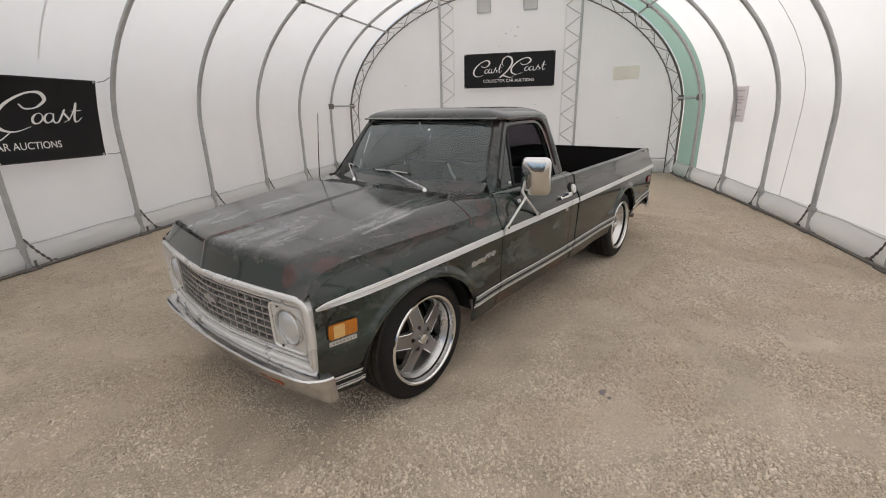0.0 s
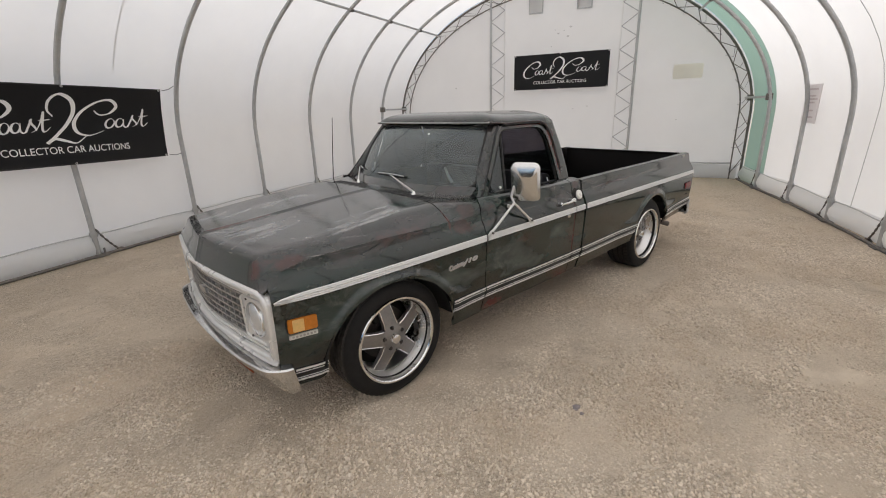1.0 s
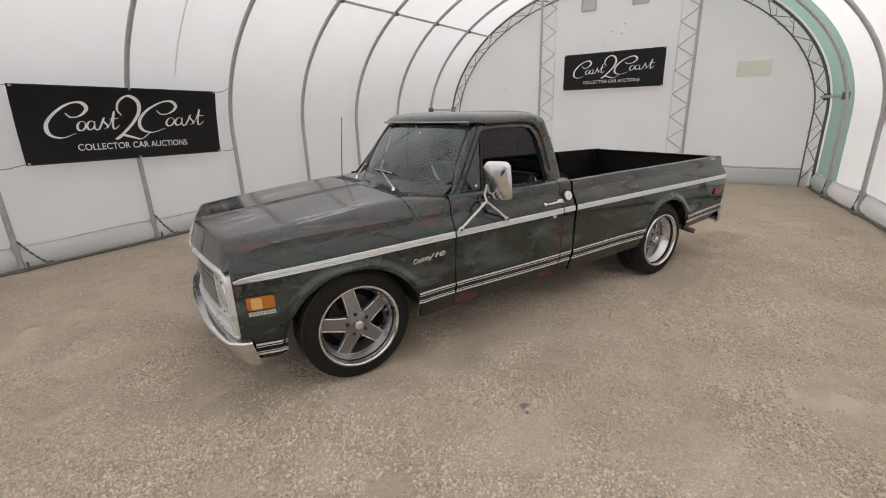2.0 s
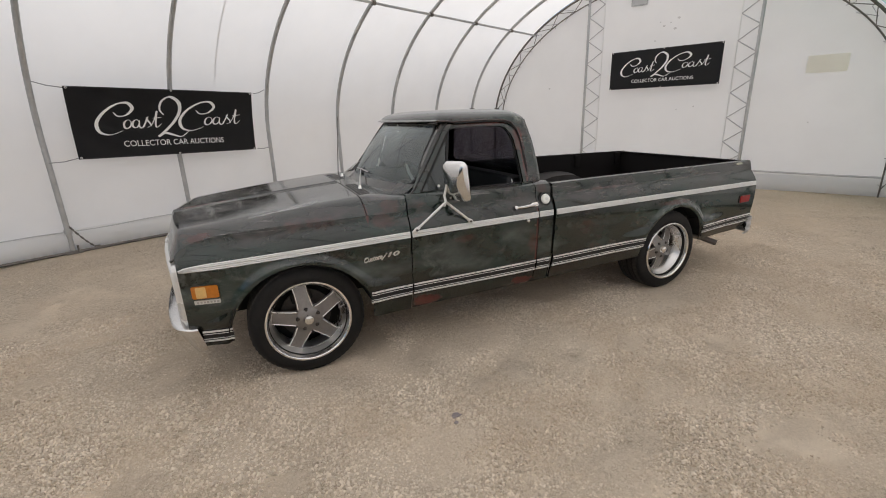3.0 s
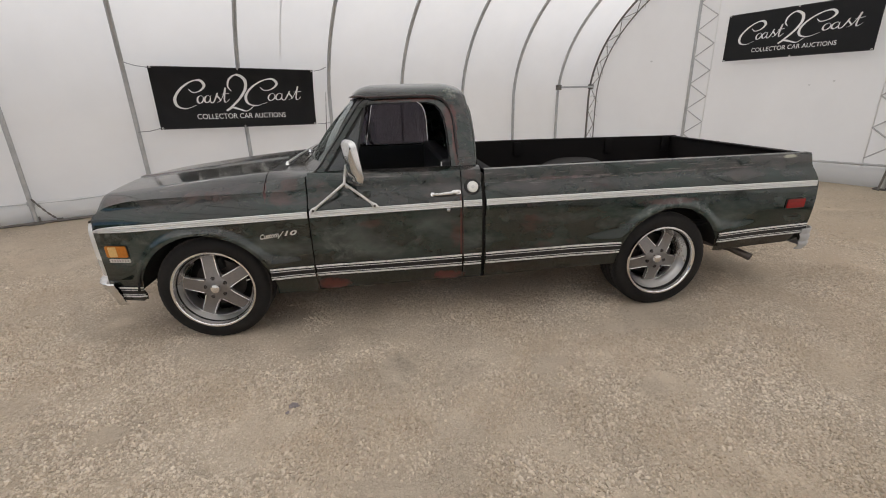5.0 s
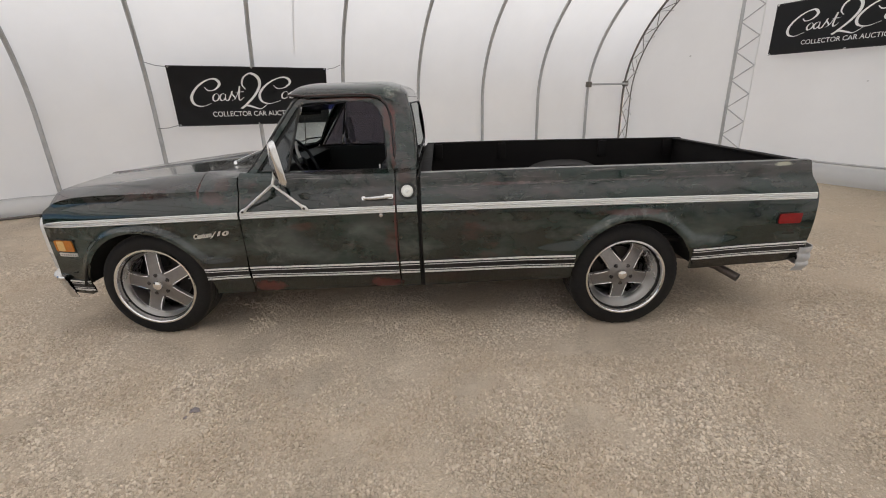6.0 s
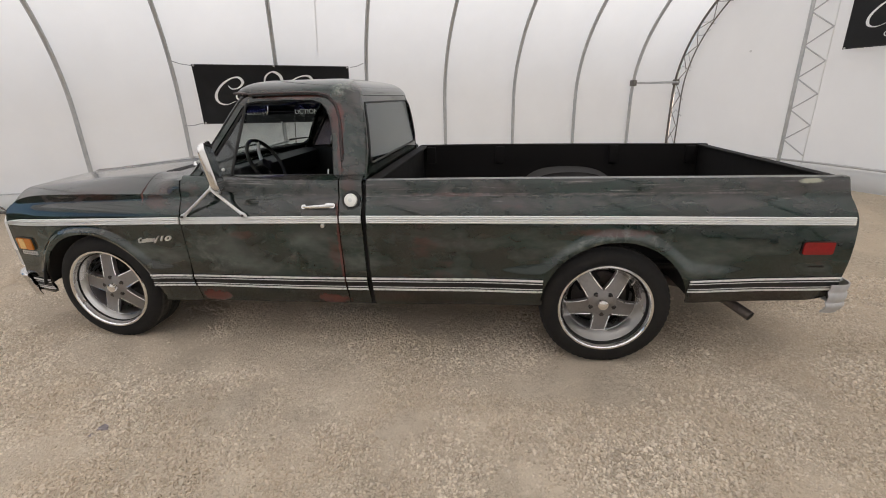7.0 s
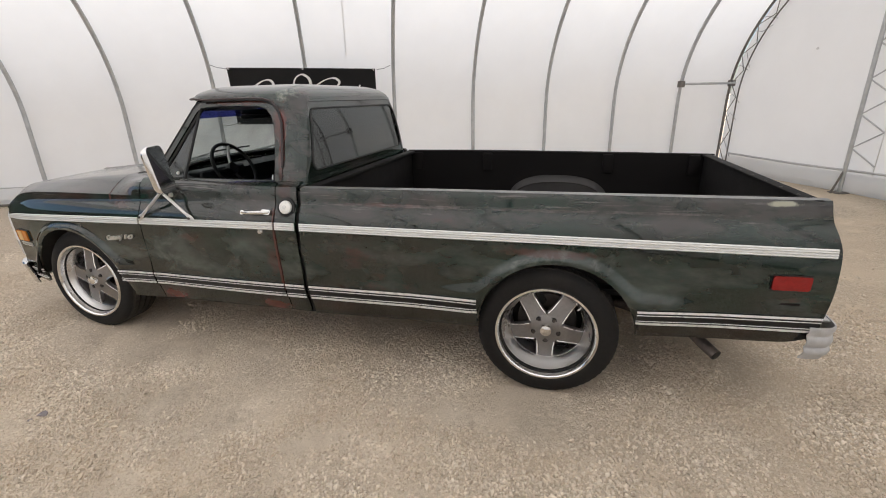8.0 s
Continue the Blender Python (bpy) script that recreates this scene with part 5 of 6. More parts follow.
def dome(i, r):
    e = EDGE[i % len(EDGE)]
    c = Vector((1.40, 0, 1.681))
    if r > 1:
        k = max(0, min(1, (e.x - 1.66) / 0.10))
        return Vector((e.x + 0.004 * k, e.y * 1.003, e.z - 0.004 - 0.004 * k))
    return Vector((c.x + (e.x - c.x) * r, e.y * r, e.z + (c.z - 0.012 * (1 - r) - e.z) * (1 - r ** 4.5) ** 0.62))


roof = part("roof", shell(dome, list(range(len(EDGE))), [0.02, 0.2, 0.4, 0.55, 0.68, 0.78, 0.85, 0.90, 0.94, 0.965, 0.985, 0.996, 1.0, 1.01], 0.0, close_u=True), PAINT, truck, "rounded cab roof with worn patina", 40)
part("roof_crown", prism([(dome(k, 0.024).x, dome(k, 0.024).y) for k in range(len(EDGE))], lambda a, b: Vector((a, b, 1.668)), lambda a, b: Vector((a, b, 1.6695))), PAINT, roof)
for side in (-1, 1):
    drip = [Vector((1.03, side * 0.700, 1.592)), Vector((1.075, side * 0.722, 1.594))]
    drip += [gl(1.36 + (a - 1.36) * 1.016, 1.33 + (b - 1.33) * 1.030, side, 0.022 + 0.010 * max(0, (b - 1.45) / 0.13)) for a, b in WIN_OUT[6:15]]
    part("drip_rail", tube(drip, 0.0065, 8), REDRAIL, roof, "drip rail worn to red oxide")
    # black tube in place of the shade under the drip rail
    part("drip_gap", tube([p + Vector((-0.004 if k > 6 else 0, 0, -0.009)) for k, p in enumerate(drip[2:])], 0.0065, 6), SEAL, roof)
part("rear_header", shell(lambda k, r: Vector((back_x(1.53) - 0.010, k, 1.53)).lerp(Vector((1.786, k, 1.577)), r), span(-0.66, 0.66, 9), [0, 0.5, 1], 0.004), PAINT, roof)


def visor(y, k):
    return roof_front(y) + Vector((-0.024 * k + 0.004, 0, -0.010 * k + 0.002))


part("roof_visor_lip", shell(visor, span(-0.69, 0.69, 31), [0, 0.5, 1], 0.008), PAINT, roof)


def screen(s, t):
    """The windscreen: s across, t up."""
    a = abs(s)
    lo = Vector((0.615 + 0.215 * a ** 2.3, 0.785 * s, 1.132))
    hi = Vector((1.005 + 0.075 * a ** 2.3, 0.672 * s, 1.588))
    return lo.lerp(hi, t) + Vector((-0.018, 0, 0.012)) * math.sin(math.pi * t)


ws = pane("windscreen", shell(screen, span(-0.965, 0.965, 33), span(0.06, 0.955, 13), 0.0), GLASS, truck, "curved windscreen with a milky grey-green tone")
pane("sun_band", shell(lambda s, t: screen(s, t) + Vector((0.006, 0, -0.004)), span(-0.93, 0.93, 25), [0.74, 0.82, 0.88, 0.945], 0.0), BLUEGLASS, ws, "blue tinted band along the top")
part("screen_gasket", tube([screen(s, t) for s, t in dense(rounded(-0.965, 0.965, 0.06, 0.955, 0.13), 3)], 0.009, 6, closed=True), SEAL, ws)
for side in (-1, 1):
    # pillar between windscreen and door
    def pillar(r, t):
        a = screen(side * (0.95), t)
        b = gl(spl(1.108 + 0.472 * t, [(1.108, 0.752), (1.3, 0.905), (1.44, 1.003), (1.58, 1.108)]), 1.108 + 0.472 * t, side, 0.016)
        m = (a + b) / 2 + Vector((-0.012, side * 0.016, 0.006))
        return a.lerp(m, r * 2) if r < 0.5 else m.lerp(b, r * 2 - 1)
    part("windscreen_pillar", shell(pillar, span(0, 1, 9), span(0, 1, 16), 0.012, inward=(1.2, 0, 1.3)), PAINT, truck)

part("screen_header", shell(lambda y, r: screen(y, 0.95).lerp(roof_front(y * 0.685) + Vector((0.012, 0, -0.004)), r), span(-0.96, 0.96, 25), [0, 0.5, 1], 0.01), PAINT, roof)
part("screen_sill", shell(lambda y, r: screen(y, 0.075).lerp(screen(y, 0.0) + Vector((-0.05, 0, -0.012)), r), span(-0.97, 0.97, 25), [0, 0.5, 1], 0.01), PAINT, cowl)

# rear of the cab
DOOR_REAR = [(1.0, 1.708), (1.22, 1.706), (1.35, 1.698), (1.45, 1.686), (1.515, 1.664), (1.56, 1.624), (1.578, 1.565), (1.585, 1.46), (1.590, 1.20), (1.597, 1.08)]


def corner_path(q, r, side):
    """Round the rear corner from the door (0) to the back window (1), up to the roof."""
    z = 1.105 + (1.597 - 0.020 * min(1, max(0, (q - 0.4) / 0.4)) - 1.105) * r
    out = max(0, min(1, (z - 1.44) / 0.15))
    y = abs(gl(0, z, side, 0.014 + 0.017 * out * out * (3 - 2 * out)).y)
    rad = 0.064 + 0.030 * out
    yb, xb = y - rad, back_x(z)
    if q < 0.4:
        x0 = min(spl(z, DOOR_REAR), xb - rad - 0.004)
        return Vector((x0 + (xb - rad - x0) * q / 0.4, side * y, z))
    if q < 0.8:
        t = (q - 0.4) / 0.4 * math.pi / 2
        return Vector((xb - rad + rad * math.sin(t), side * (yb + (y - yb) * math.cos(t)), z))
    return Vector((xb, side * (yb - 0.02 * (q - 0.8) / 0.2), z))


for side in (-1, 1):
    part("rear_pillar", shell(lambda q, r: corner_path(q, r, side), span(0, 1, 26), span(0, 0.9, 15) + [0.925, 0.945, 0.96, 0.97, 0.978, 0.985, 0.99, 0.995, 1.0], 0.012, inward=(1.4, 0, 1.3)), PAINT, truck, "", 40)
RW_OUT = [(a * (0.790 - (b - 1.10) * 0.31) / 0.790, b) for a, b in rounded(-0.790, 0.790, 1.10, 1.575, 0.02)]
RW_IN = [(a * (0.752 - (b - 1.180) * 0.29) / 0.752, b) for a, b in rounded(-0.752, 0.752, 1.180, 1.525, 0.06)]
part("cab_back", ring_band(dense(RW_OUT, 3), dense(RW_IN, 3), lambda a, b, d: Vector((back_x(b) - 0.002 - d, a, b)), 0.014), PAINT, truck)
part("cab_back_lower", prism([(-0.92, 0.40), (0.92, 0.40), (0.92, 1.10), (-0.92, 1.10)], lambda a, b: Vector((1.842, a, b)), lambda a, b: Vector((1.832, a, b))), PAINT, truck)
rw = pane("rear_window", prism(dense(RW_IN, 3), lambda a, b: Vector((back_x(b) - 0.003, a, b)), lambda a, b: Vector((back_x(b) - 0.007, a, b))), DARKGLASS, truck, "dark tinted rear window")
part("rear_gasket", tube([Vector((back_x(b) + 0.003, a, b)) for a, b in dense(RW_IN, 3)], 0.0055, 6, closed=True), SEAL, rw)

# ---- cab interior ----
def soft_box(x0, x1, y0, y1, z0, z1, r=0.03):
    return box(x0, x1, y0, y1, z0, z1, r, 3)


part("cab_floor", box(0.60, 1.83, -0.82, 0.82, 0.42, 0.45), UNDER, truck)
part("firewall", box(0.56, 0.60, -0.80, 0.80, 0.40, 1.10), UNDER, truck)
seat = part("bench_seat", soft_box(1.22, 1.66, -0.74, 0.74, 0.62, 0.80, 0.05), VINYL, truck, "dark vinyl bench seat")
part("seat_back", moved(soft_box(1.60, 1.74, -0.74, 0.74, 0.76, 1.17, 0.05), pose(0, 0, 0)), VINYL, seat)
dash = part("dashboard", shell(lambda y, j: Vector(((0.66, 0.84, 0.90, 0.90, 0.86)[j], y, (1.125, 1.125, 1.105, 0.97, 0.93)[j])), span(-0.77, 0.77, 9), list(range(5)), 0.02), VINYL, truck, "dark dashboard")
part("instrument_hood", soft_box(0.84, 0.96, -0.66, -0.22, 1.03, 1.145, 0.03), VINYL, dash)
SW = Vector((1.0, -0.385, 1.135))
sw_m = Matrix.Translation(SW) @ pose(0, 0, 0, 0, 62, 0)
wheel = part("steering_wheel", moved(tube([(0.178 * math.cos(k * math.tau / 40), 0.178 * math.sin(k * math.tau / 40), 0) for k in range(40)], 0.0125, 8, closed=True), sw_m), BLACK, truck, "thin-rimmed black steering wheel")
for an in (20, 160, 270):
    c, s = math.cos(radians(an)), math.sin(radians(an))
    part("wheel_spoke", moved(tube([(0.03 * c, 0.03 * s, -0.03), (0.10 * c, 0.10 * s, -0.025), (0.174 * c, 0.174 * s, 0)], [0.013, 0.011, 0.009], 6), sw_m), TRIM if an == 160 else BLACK, wheel)
part("wheel_hub", moved(lathe([(0.001, 0.0), (0.04, -0.004), (0.045, -0.05), (0.03, -0.06)], 20, "z"), sw_m), BLACK, wheel)
part("steering_column", tube([sw_m @ Vector((0, 0, -0.05)), sw_m @ Vector((0, 0, -0.42))], 0.035, 10), BLACK, wheel)
mir = part("inner_mirror", moved(soft_box(-0.012, 0.012, -0.13, 0.13, -0.036, 0.036, 0.01), pose(0.98, -0.03, 1.488, 0, 12, -22)), MIRROR, truck, "rear-view mirror")
part("mirror_stem", tube([(0.975, -0.02, 1.51), (0.985, 0.0, 1.57)], 0.006, 6), TRIM, mir)
for y in (-0.36, 0.36):
    part("sun_visor", moved(soft_box(-0.11, 0.11, -0.24, 0.24, -0.012, 0.012, 0.01), pose(1.13, y, 1.545, 0, -8, 0)), VINYL, truck)
part("roof_lining", shell(lambda p, s: roof_point(0.06 + 0.86 * p, s * 0.94) + Vector((0, 0, -0.022)), span(0, 1, 8), span(-1, 1, 13), 0.004), VINYL, roof)

# ---- cargo bed ----
def inner_y(x, side):
    return side * (abs(skin(x, 1.1, side).y) - 0.062)


for side in (-1, 1):
    rail = part("bed_rail", shell(lambda x, r: Vector((x, skin(x, spl(x, RAIL), side).y * (1 - r) + inner_y(x, side) * r, spl(x, RAIL) + 0.004 * math.sin(math.pi * r))), span(1.872, 4.388, 24), [0, 0.3, 0.7, 1], 0.006, inward=(3, 0, 0.5)), simple("worn_rail_edge", (0.17, 0.17, 0.165), 0.35, 0.5, 0.5, 5, 0.05) if side < 0 else LINER, truck, "bed rail worn to bright metal" if side < 0 else "")
    part("bed_inner_wall", shell(lambda x, z: Vector((x, inner_y(x, side), z)), span(1.90, 4.33, 14), [0.60, 0.85, 1.09, 1.112], 0.008), LINER, truck)
    for x in (1.98, 2.62, 3.62, 4.25):
        part("bed_post", box(x - 0.04, x + 0.04, *sorted((inner_y(x, side), inner_y(x, side) - side * 0.03)), 0.95, 1.10, 0.008), LINER, truck)
    def tub(a, b):
        t = math.pi * a
        y = inner_y(3.23, side) - side * 0.23 * b
        k = 1.0 if b < 0.85 else 0.93
        return Vector((3.23 - 0.43 * k * math.copysign(abs(math.cos(t)) ** 0.75, math.cos(t)), y, 0.62 + 0.30 * k * abs(math.sin(t)) ** 0.75))
    part("wheel_tub", shell(tub, span(0, 1, 25), [0, 0.4, 0.85, 1.0], 0.006), TUB, truck, "worn black rounded wheel tub")
    part("tub_side", prism([(tub(a, 1.0).x, tub(a, 1.0).z) for a in span(0, 1, 25)], lambda a, b: Vector((a, tub(0, 1.0).y, b)), lambda a, b: Vector((a, tub(0, 1.0).y + side * 0.006, b))), TUB, truck)
part("bed_floor", shell(lambda x, y: Vector((x, y, 0.62 + (0.010 if int((y + 2) * 12) % 2 else 0.0))), [1.90, 3.0, 4.34], span(-0.90, 0.90, 90), 0.01), LINER, truck, "black ribbed bed floor")
fp = part("bed_front_panel", box(1.868, 1.905, -0.925, 0.925, 0.60, 1.098, 0.01), LINER, truck)
part("front_panel_rail", box(1.864, 1.935, -0.915, 0.915, 1.088, 1.112, 0.008), LINER, fp)
tg = part("tailgate", box(4.315, 4.352, -0.845, 0.845, 0.60, 1.098, 0.012), LINER, truck, "closed tailgate with a black lined inside")
part("tailgate_skin", box(4.353, 4.40, -0.83, 0.83, 0.56, 1.02, 0.02), PAINT, tg)
part("tailgate_cap", box(4.30, 4.362, -0.84, 0.84, 1.094, 1.108, 0.004), LINER, tg)
for k in range(9):
    part("cap_screw", moved(lathe([(0.001, 0.004), (0.006, 0.003), (0.008, 0.0)], 8, "z"), pose(4.312, -0.72 + k * 0.18, 1.108)), IRON, tg)

# ---- rear bumper, exhaust, underside ----
RB_PLAN = [(0.0, (4.40, -0.895)), (0.06, (4.45, -0.895)), (0.12, (4.50, -0.875)), (0.18, (4.53, -0.81)), (0.5, (4.545, 0.0)), (0.82, (4.53, 0.81)), (0.88, (4.50, 0.875)), (0.94, (4.45, 0.895)), (1.0, (4.40, 0.895))]


def rear_bumper(t, z):
    x, y = spl(t, [(k, v[0]) for k, v in RB_PLAN]), spl(t, [(k, v[1]) for k, v in RB_PLAN])
    rib = 0.010 * abs(math.sin((z - 0.36) / 0.062 * math.pi)) ** 0.7
    m = Vector((x - 4.3, y * 0.35, 0)).normalized()
    return Vector((x, y, z)) + m * (rib - 0.02 * max(0, (0.40 - z) / 0.05))


rb = part("rear_bumper", shell(rear_bumper, span(0, 1, 60), span(0.355, 0.530, 27), 0.006, inward=(4, 0, 0.4)), STEPM, truck, "grey ribbed step bumper", 60)
part("bumper_bracket", tube([(4.25, -0.78, 0.50), (4.42, -0.86, 0.47), (4.46, -0.87, 0.40)], 0.018, 6), UNDER, rb)
part("bumper_bracket", tube([(4.25, 0.78, 0.50), (4.42, 0.86, 0.47), (4.46, 0.87, 0.40)], 0.018, 6), UNDER, rb)
part("bumper_top", box(4.40, 4.53, -0.80, 0.80, 0.515, 0.527, 0.004), STEPM, rb)
ex = part("exhaust_pipe", tube([(2.4, -0.35, 0.33), (3.45, -0.42, 0.40), (3.80, -0.60, 0.385), (3.99, -0.70, 0.335), (4.075, -0.83, 0.290)], 0.029, 16, caps=False), EXHAUST, truck, "rusty exhaust tail pipe")
# black plug stands for the shaded hollow of the pipe
part("pipe_bore", tube([(4.01, -0.7306, 0.3244), (4.0735, -0.828, 0.2908)], 0.0265, 16), SEAL, ex)
for y in (-0.42, 0.42):
    part("frame_rail", box(-0.6, 4.35, y - 0.03, y + 0.03, 0.36, 0.50, 0.008), UNDER, truck)
for x in (0.35, 1.9, 3.0, 4.2):
    part("cross_member", box(x - 0.05, x + 0.05, -0.42, 0.42, 0.36, 0.44, 0.01), UNDER, truck)
part("bed_underside", box(1.87, 4.33, -0.82, 0.82, 0.575, 0.605), UNDER, truck)
part("rear_axle", tube([(3.226, -0.72, 0.36), (3.226, 0.72, 0.36)], 0.045, 10), UNDER, truck)
part("axle_housing", moved(lathe([(0.02, -0.14), (0.10, -0.10), (0.14, 0), (0.10, 0.10), (0.02, 0.14)], 20, "y"), pose(3.226, 0, 0.36)), UNDER, truck)
part("leaf_spring", box(2.72, 3.72, -0.52, -0.46, 0.40, 0.43, 0.01), UNDER, truck)
part("engine_block", soft_box(-0.45, 0.35, -0.30, 0.30, 0.34, 0.85, 0.05), UNDER, truck)
part("front_axle", tube([(0, -0.66, 0.36), (0, 0.66, 0.36)], 0.05, 10), UNDER, truck)

# ---- wheels ----
def tyre_bm(r, w, rim):
    """A low tyre with a grooved tread; its outer face at -w."""
    prof = [(rim - 0.004, -w + 0.014, 0), (rim + 0.012, -w + 0.003, 0), (rim + 0.035, -w, 0), (r - 0.040, -w + 0.004, 0), (r - 0.020, -w + 0.011, 1), (r - 0.006, -w + 0.026, 1)]
    ribs = 4
    wide = (w - 0.060) / ribs
    for k in range(ribs):
        y0 = -w + 0.030 + k * wide
        prof += [(r - 0.008, y0, 0), (r + 0.002, y0 + 0.004, 2 + k), (r + 0.003, y0 + wide / 2, 2 + k), (r + 0.002, y0 + wide - 0.010, 2 + k), (r - 0.008, y0 + wide - 0.006, 0)]
    prof += [(r - 0.006, -0.026, 1), (r - 0.02, -0.012, 0), (r - 0.05, 0, 0), (rim, -0.01, 0), (rim - 0.02, -0.03, 0), (rim - 0.02, -w + 0.03, 0)]
    n = 240
    bm = bmesh.new()
    rows = []
    for j, (rr, y, kind) in enumerate(prof):
        ring = []
        for k in range(n):
            lead = k + (0 if kind < 2 else (j % 5) * (1 if kind % 2 else -1))
            cut = (0.005 if kind >= 2 else 0.0015) if kind >= 1 and lead % 4 == 0 else 0.0
            a = k * math.tau / n
            ring.append(bm.verts.new(((rr - cut) * math.cos(a), y, (rr - cut) * math.sin(a))))
        rows.append(ring)
    for a, b in zip(rows, rows[1:] + rows[:1]):
        for k in range(n):
            bm.faces.new((a[k], a[(k + 1) % n], b[(k + 1) % n], b[k]))
    bmesh.ops.recalc_face_normals(bm, faces=bm.faces)
    return bm


def wheel_at(side, x, z, hub, r, w, rim, dish, turn, name, sink=0.0, inset=0.052):
    """hub: how far out the cap's face lies; dish: how deep the cap sits behind the lip."""
    e = new(name)
    e.parent = truck
    e.matrix_basis = pose(x, side * (hub + 0.35 * dish - 0.02), z, 0, 0, 0 if side < 0 else 180) @ Matrix.Rotation(radians(turn), 4, 'Y')
    def p(n, bm, mat, label=""):
        return part(n, bm, mat, e, label)
    # the lip lies at y = 0 and the tyre's face just behind it
    tyre = part("tyre", moved(tyre_bm(r, w, rim - 0.012), pose(0, w + 0.004, 0)), RUBBER, e, "black low-profile tyre")
    p("rim", lathe([(rim - 0.004, 0.010), (rim, 0.004), (rim - 0.004, -0.003), (rim - 0.014, -0.004), (rim - 0.019, 0.001), (rim - 0.021, 0.008)], 72, "y", caps=False), RIM, "polished rim lip")
    p("barrel", lathe([(rim - 0.0205, 0.006), (rim - 0.022, dish * 0.22), (rim - 0.022 - (inset - 0.022) * 0.28, dish * 0.50), (rim - 0.022 - (inset - 0.022) * 0.62, dish * 0.78), (rim - inset + 0.003, dish * 0.98), (rim - inset, dish + 0.012), (rim - inset - 0.002, dish + 0.03), (rim - inset - 0.004, w * 0.8), (rim - 0.045, w * 0.8)], 72, "y", caps=False), BARREL, "deep brushed metal barrel")
    ro, y = rim - inset, dish * 0.35 + sink
    for k in range(5):
        m = Matrix.Rotation(radians(72 * k), 4, 'Y')
        pts = [(-0.052, 0.045), (0.052, 0.045), (0.044, 0.095), (0.042, 0.12), (0.040, ro * 0.8), (0.040, ro), (0.0, ro + 0.004), (-0.040, ro), (-0.040, ro * 0.8), (-0.042, 0.12), (-0.044, 0.095)]
        bow = lambda b: y + 0.012 + (dish - y) * max(0, (b - 0.06) / (ro - 0.06)) ** 1.4
        sp = part("spoke", moved(prism(pts, lambda a, b: Vector((a, bow(b), b)), lambda a, b: Vector((a * 1.12, bow(b) + 0.03, b))), m), SPOKE, e, "gunmetal spoke with polished edges")
        for s in (-1, 1):
            part("spoke_edge", moved(tube([(s * 0.047, bow(0.08) + 0.003, 0.080), (s * 0.043, bow(0.11) + 0.003, 0.112), (s * 0.041, bow(ro * 0.8) + 0.003, ro * 0.8), (s * 0.041, bow(ro) + 0.003, ro)], 0.0042, 6), m), RIM, sp)
        m2 = m
        part("lug_nut", moved(lathe([(0.001, 0.008), (0.009, 0.009), (0.011, 0.014), (0.011, 0.03)], 8, "y", (0, y - 0.004, 0.066)), m2), IRON, e)
        part("lug_well", moved(lathe([(0.001, 0.019), (0.016, 0.0188), (0.017, 0.03)], 14, "y", (0, y - 0.009, 0.066)), m2), BLACK, e)
    part("barrel_step", tube([((ro + 0.003) * math.cos(k * math.tau / 60), dish + 0.010, (ro + 0.003) * math.sin(k * math.tau / 60)) for k in range(60)], 0.0035, 6, closed=True), RIM, e)
    p("centre", lathe([(0.001, y + 0.004), (0.072, y + 0.010), (0.080, y + 0.016), (0.080, y + 0.06)], 40, "y", caps=False), SPOKE)
    p("centre_cap", lathe([(0.001, y - 0.022), (0.018, y - 0.021), (0.029, y - 0.016), (0.034, y - 0.004), (0.036, y + 0.006)], 32, "y"), RIM, "polished round centre cap")
    disc = p("brake_disc", lathe([(0.001, y + 0.10), (0.08, y + 0.10), (0.085, y + 0.12), (rim * 0.60, y + 0.12), (rim * 0.60, y + 0.14), (0.001, y + 0.14)], 40, "y"), IRON)
    part("brake_caliper", soft_box(-0.07, 0.07, y + 0.085, y + 0.16, 0.10, 0.185, 0.012), UNDER, disc)
    p("valve_stem", tube([(rim - 0.05, dish * 0.9, 0), (rim - 0.075, dish * 0.85, 0)], 0.004, 6), TRIM)
    p("inner_barrel", lathe([(rim - 0.03, y + 0.03), (rim - 0.03, w), (0.0, w + 0.002)], 40, "y", caps=False), UNDER)
    return e


wheel_at(-1, 0.0, 0.370, 0.880, 0.370, 0.255, 0.279, 0.076, -9, "front_wheel", 0.010, 0.052)
wheel_at(-1, 3.226, 0.366, 0.925, 0.366, 0.285, 0.270, 0.110, -36, "rear_wheel", 0.020, 0.070)
wheel_at(1, 0.0, 0.370, 0.890, 0.370, 0.255, 0.279, 0.076, 30, "front_wheel", 0.010, 0.052)
wheel_at(1, 3.226, 0.366, 0.925, 0.366, 0.285, 0.270, 0.110, 50, "rear_wheel", 0.020, 0.070)

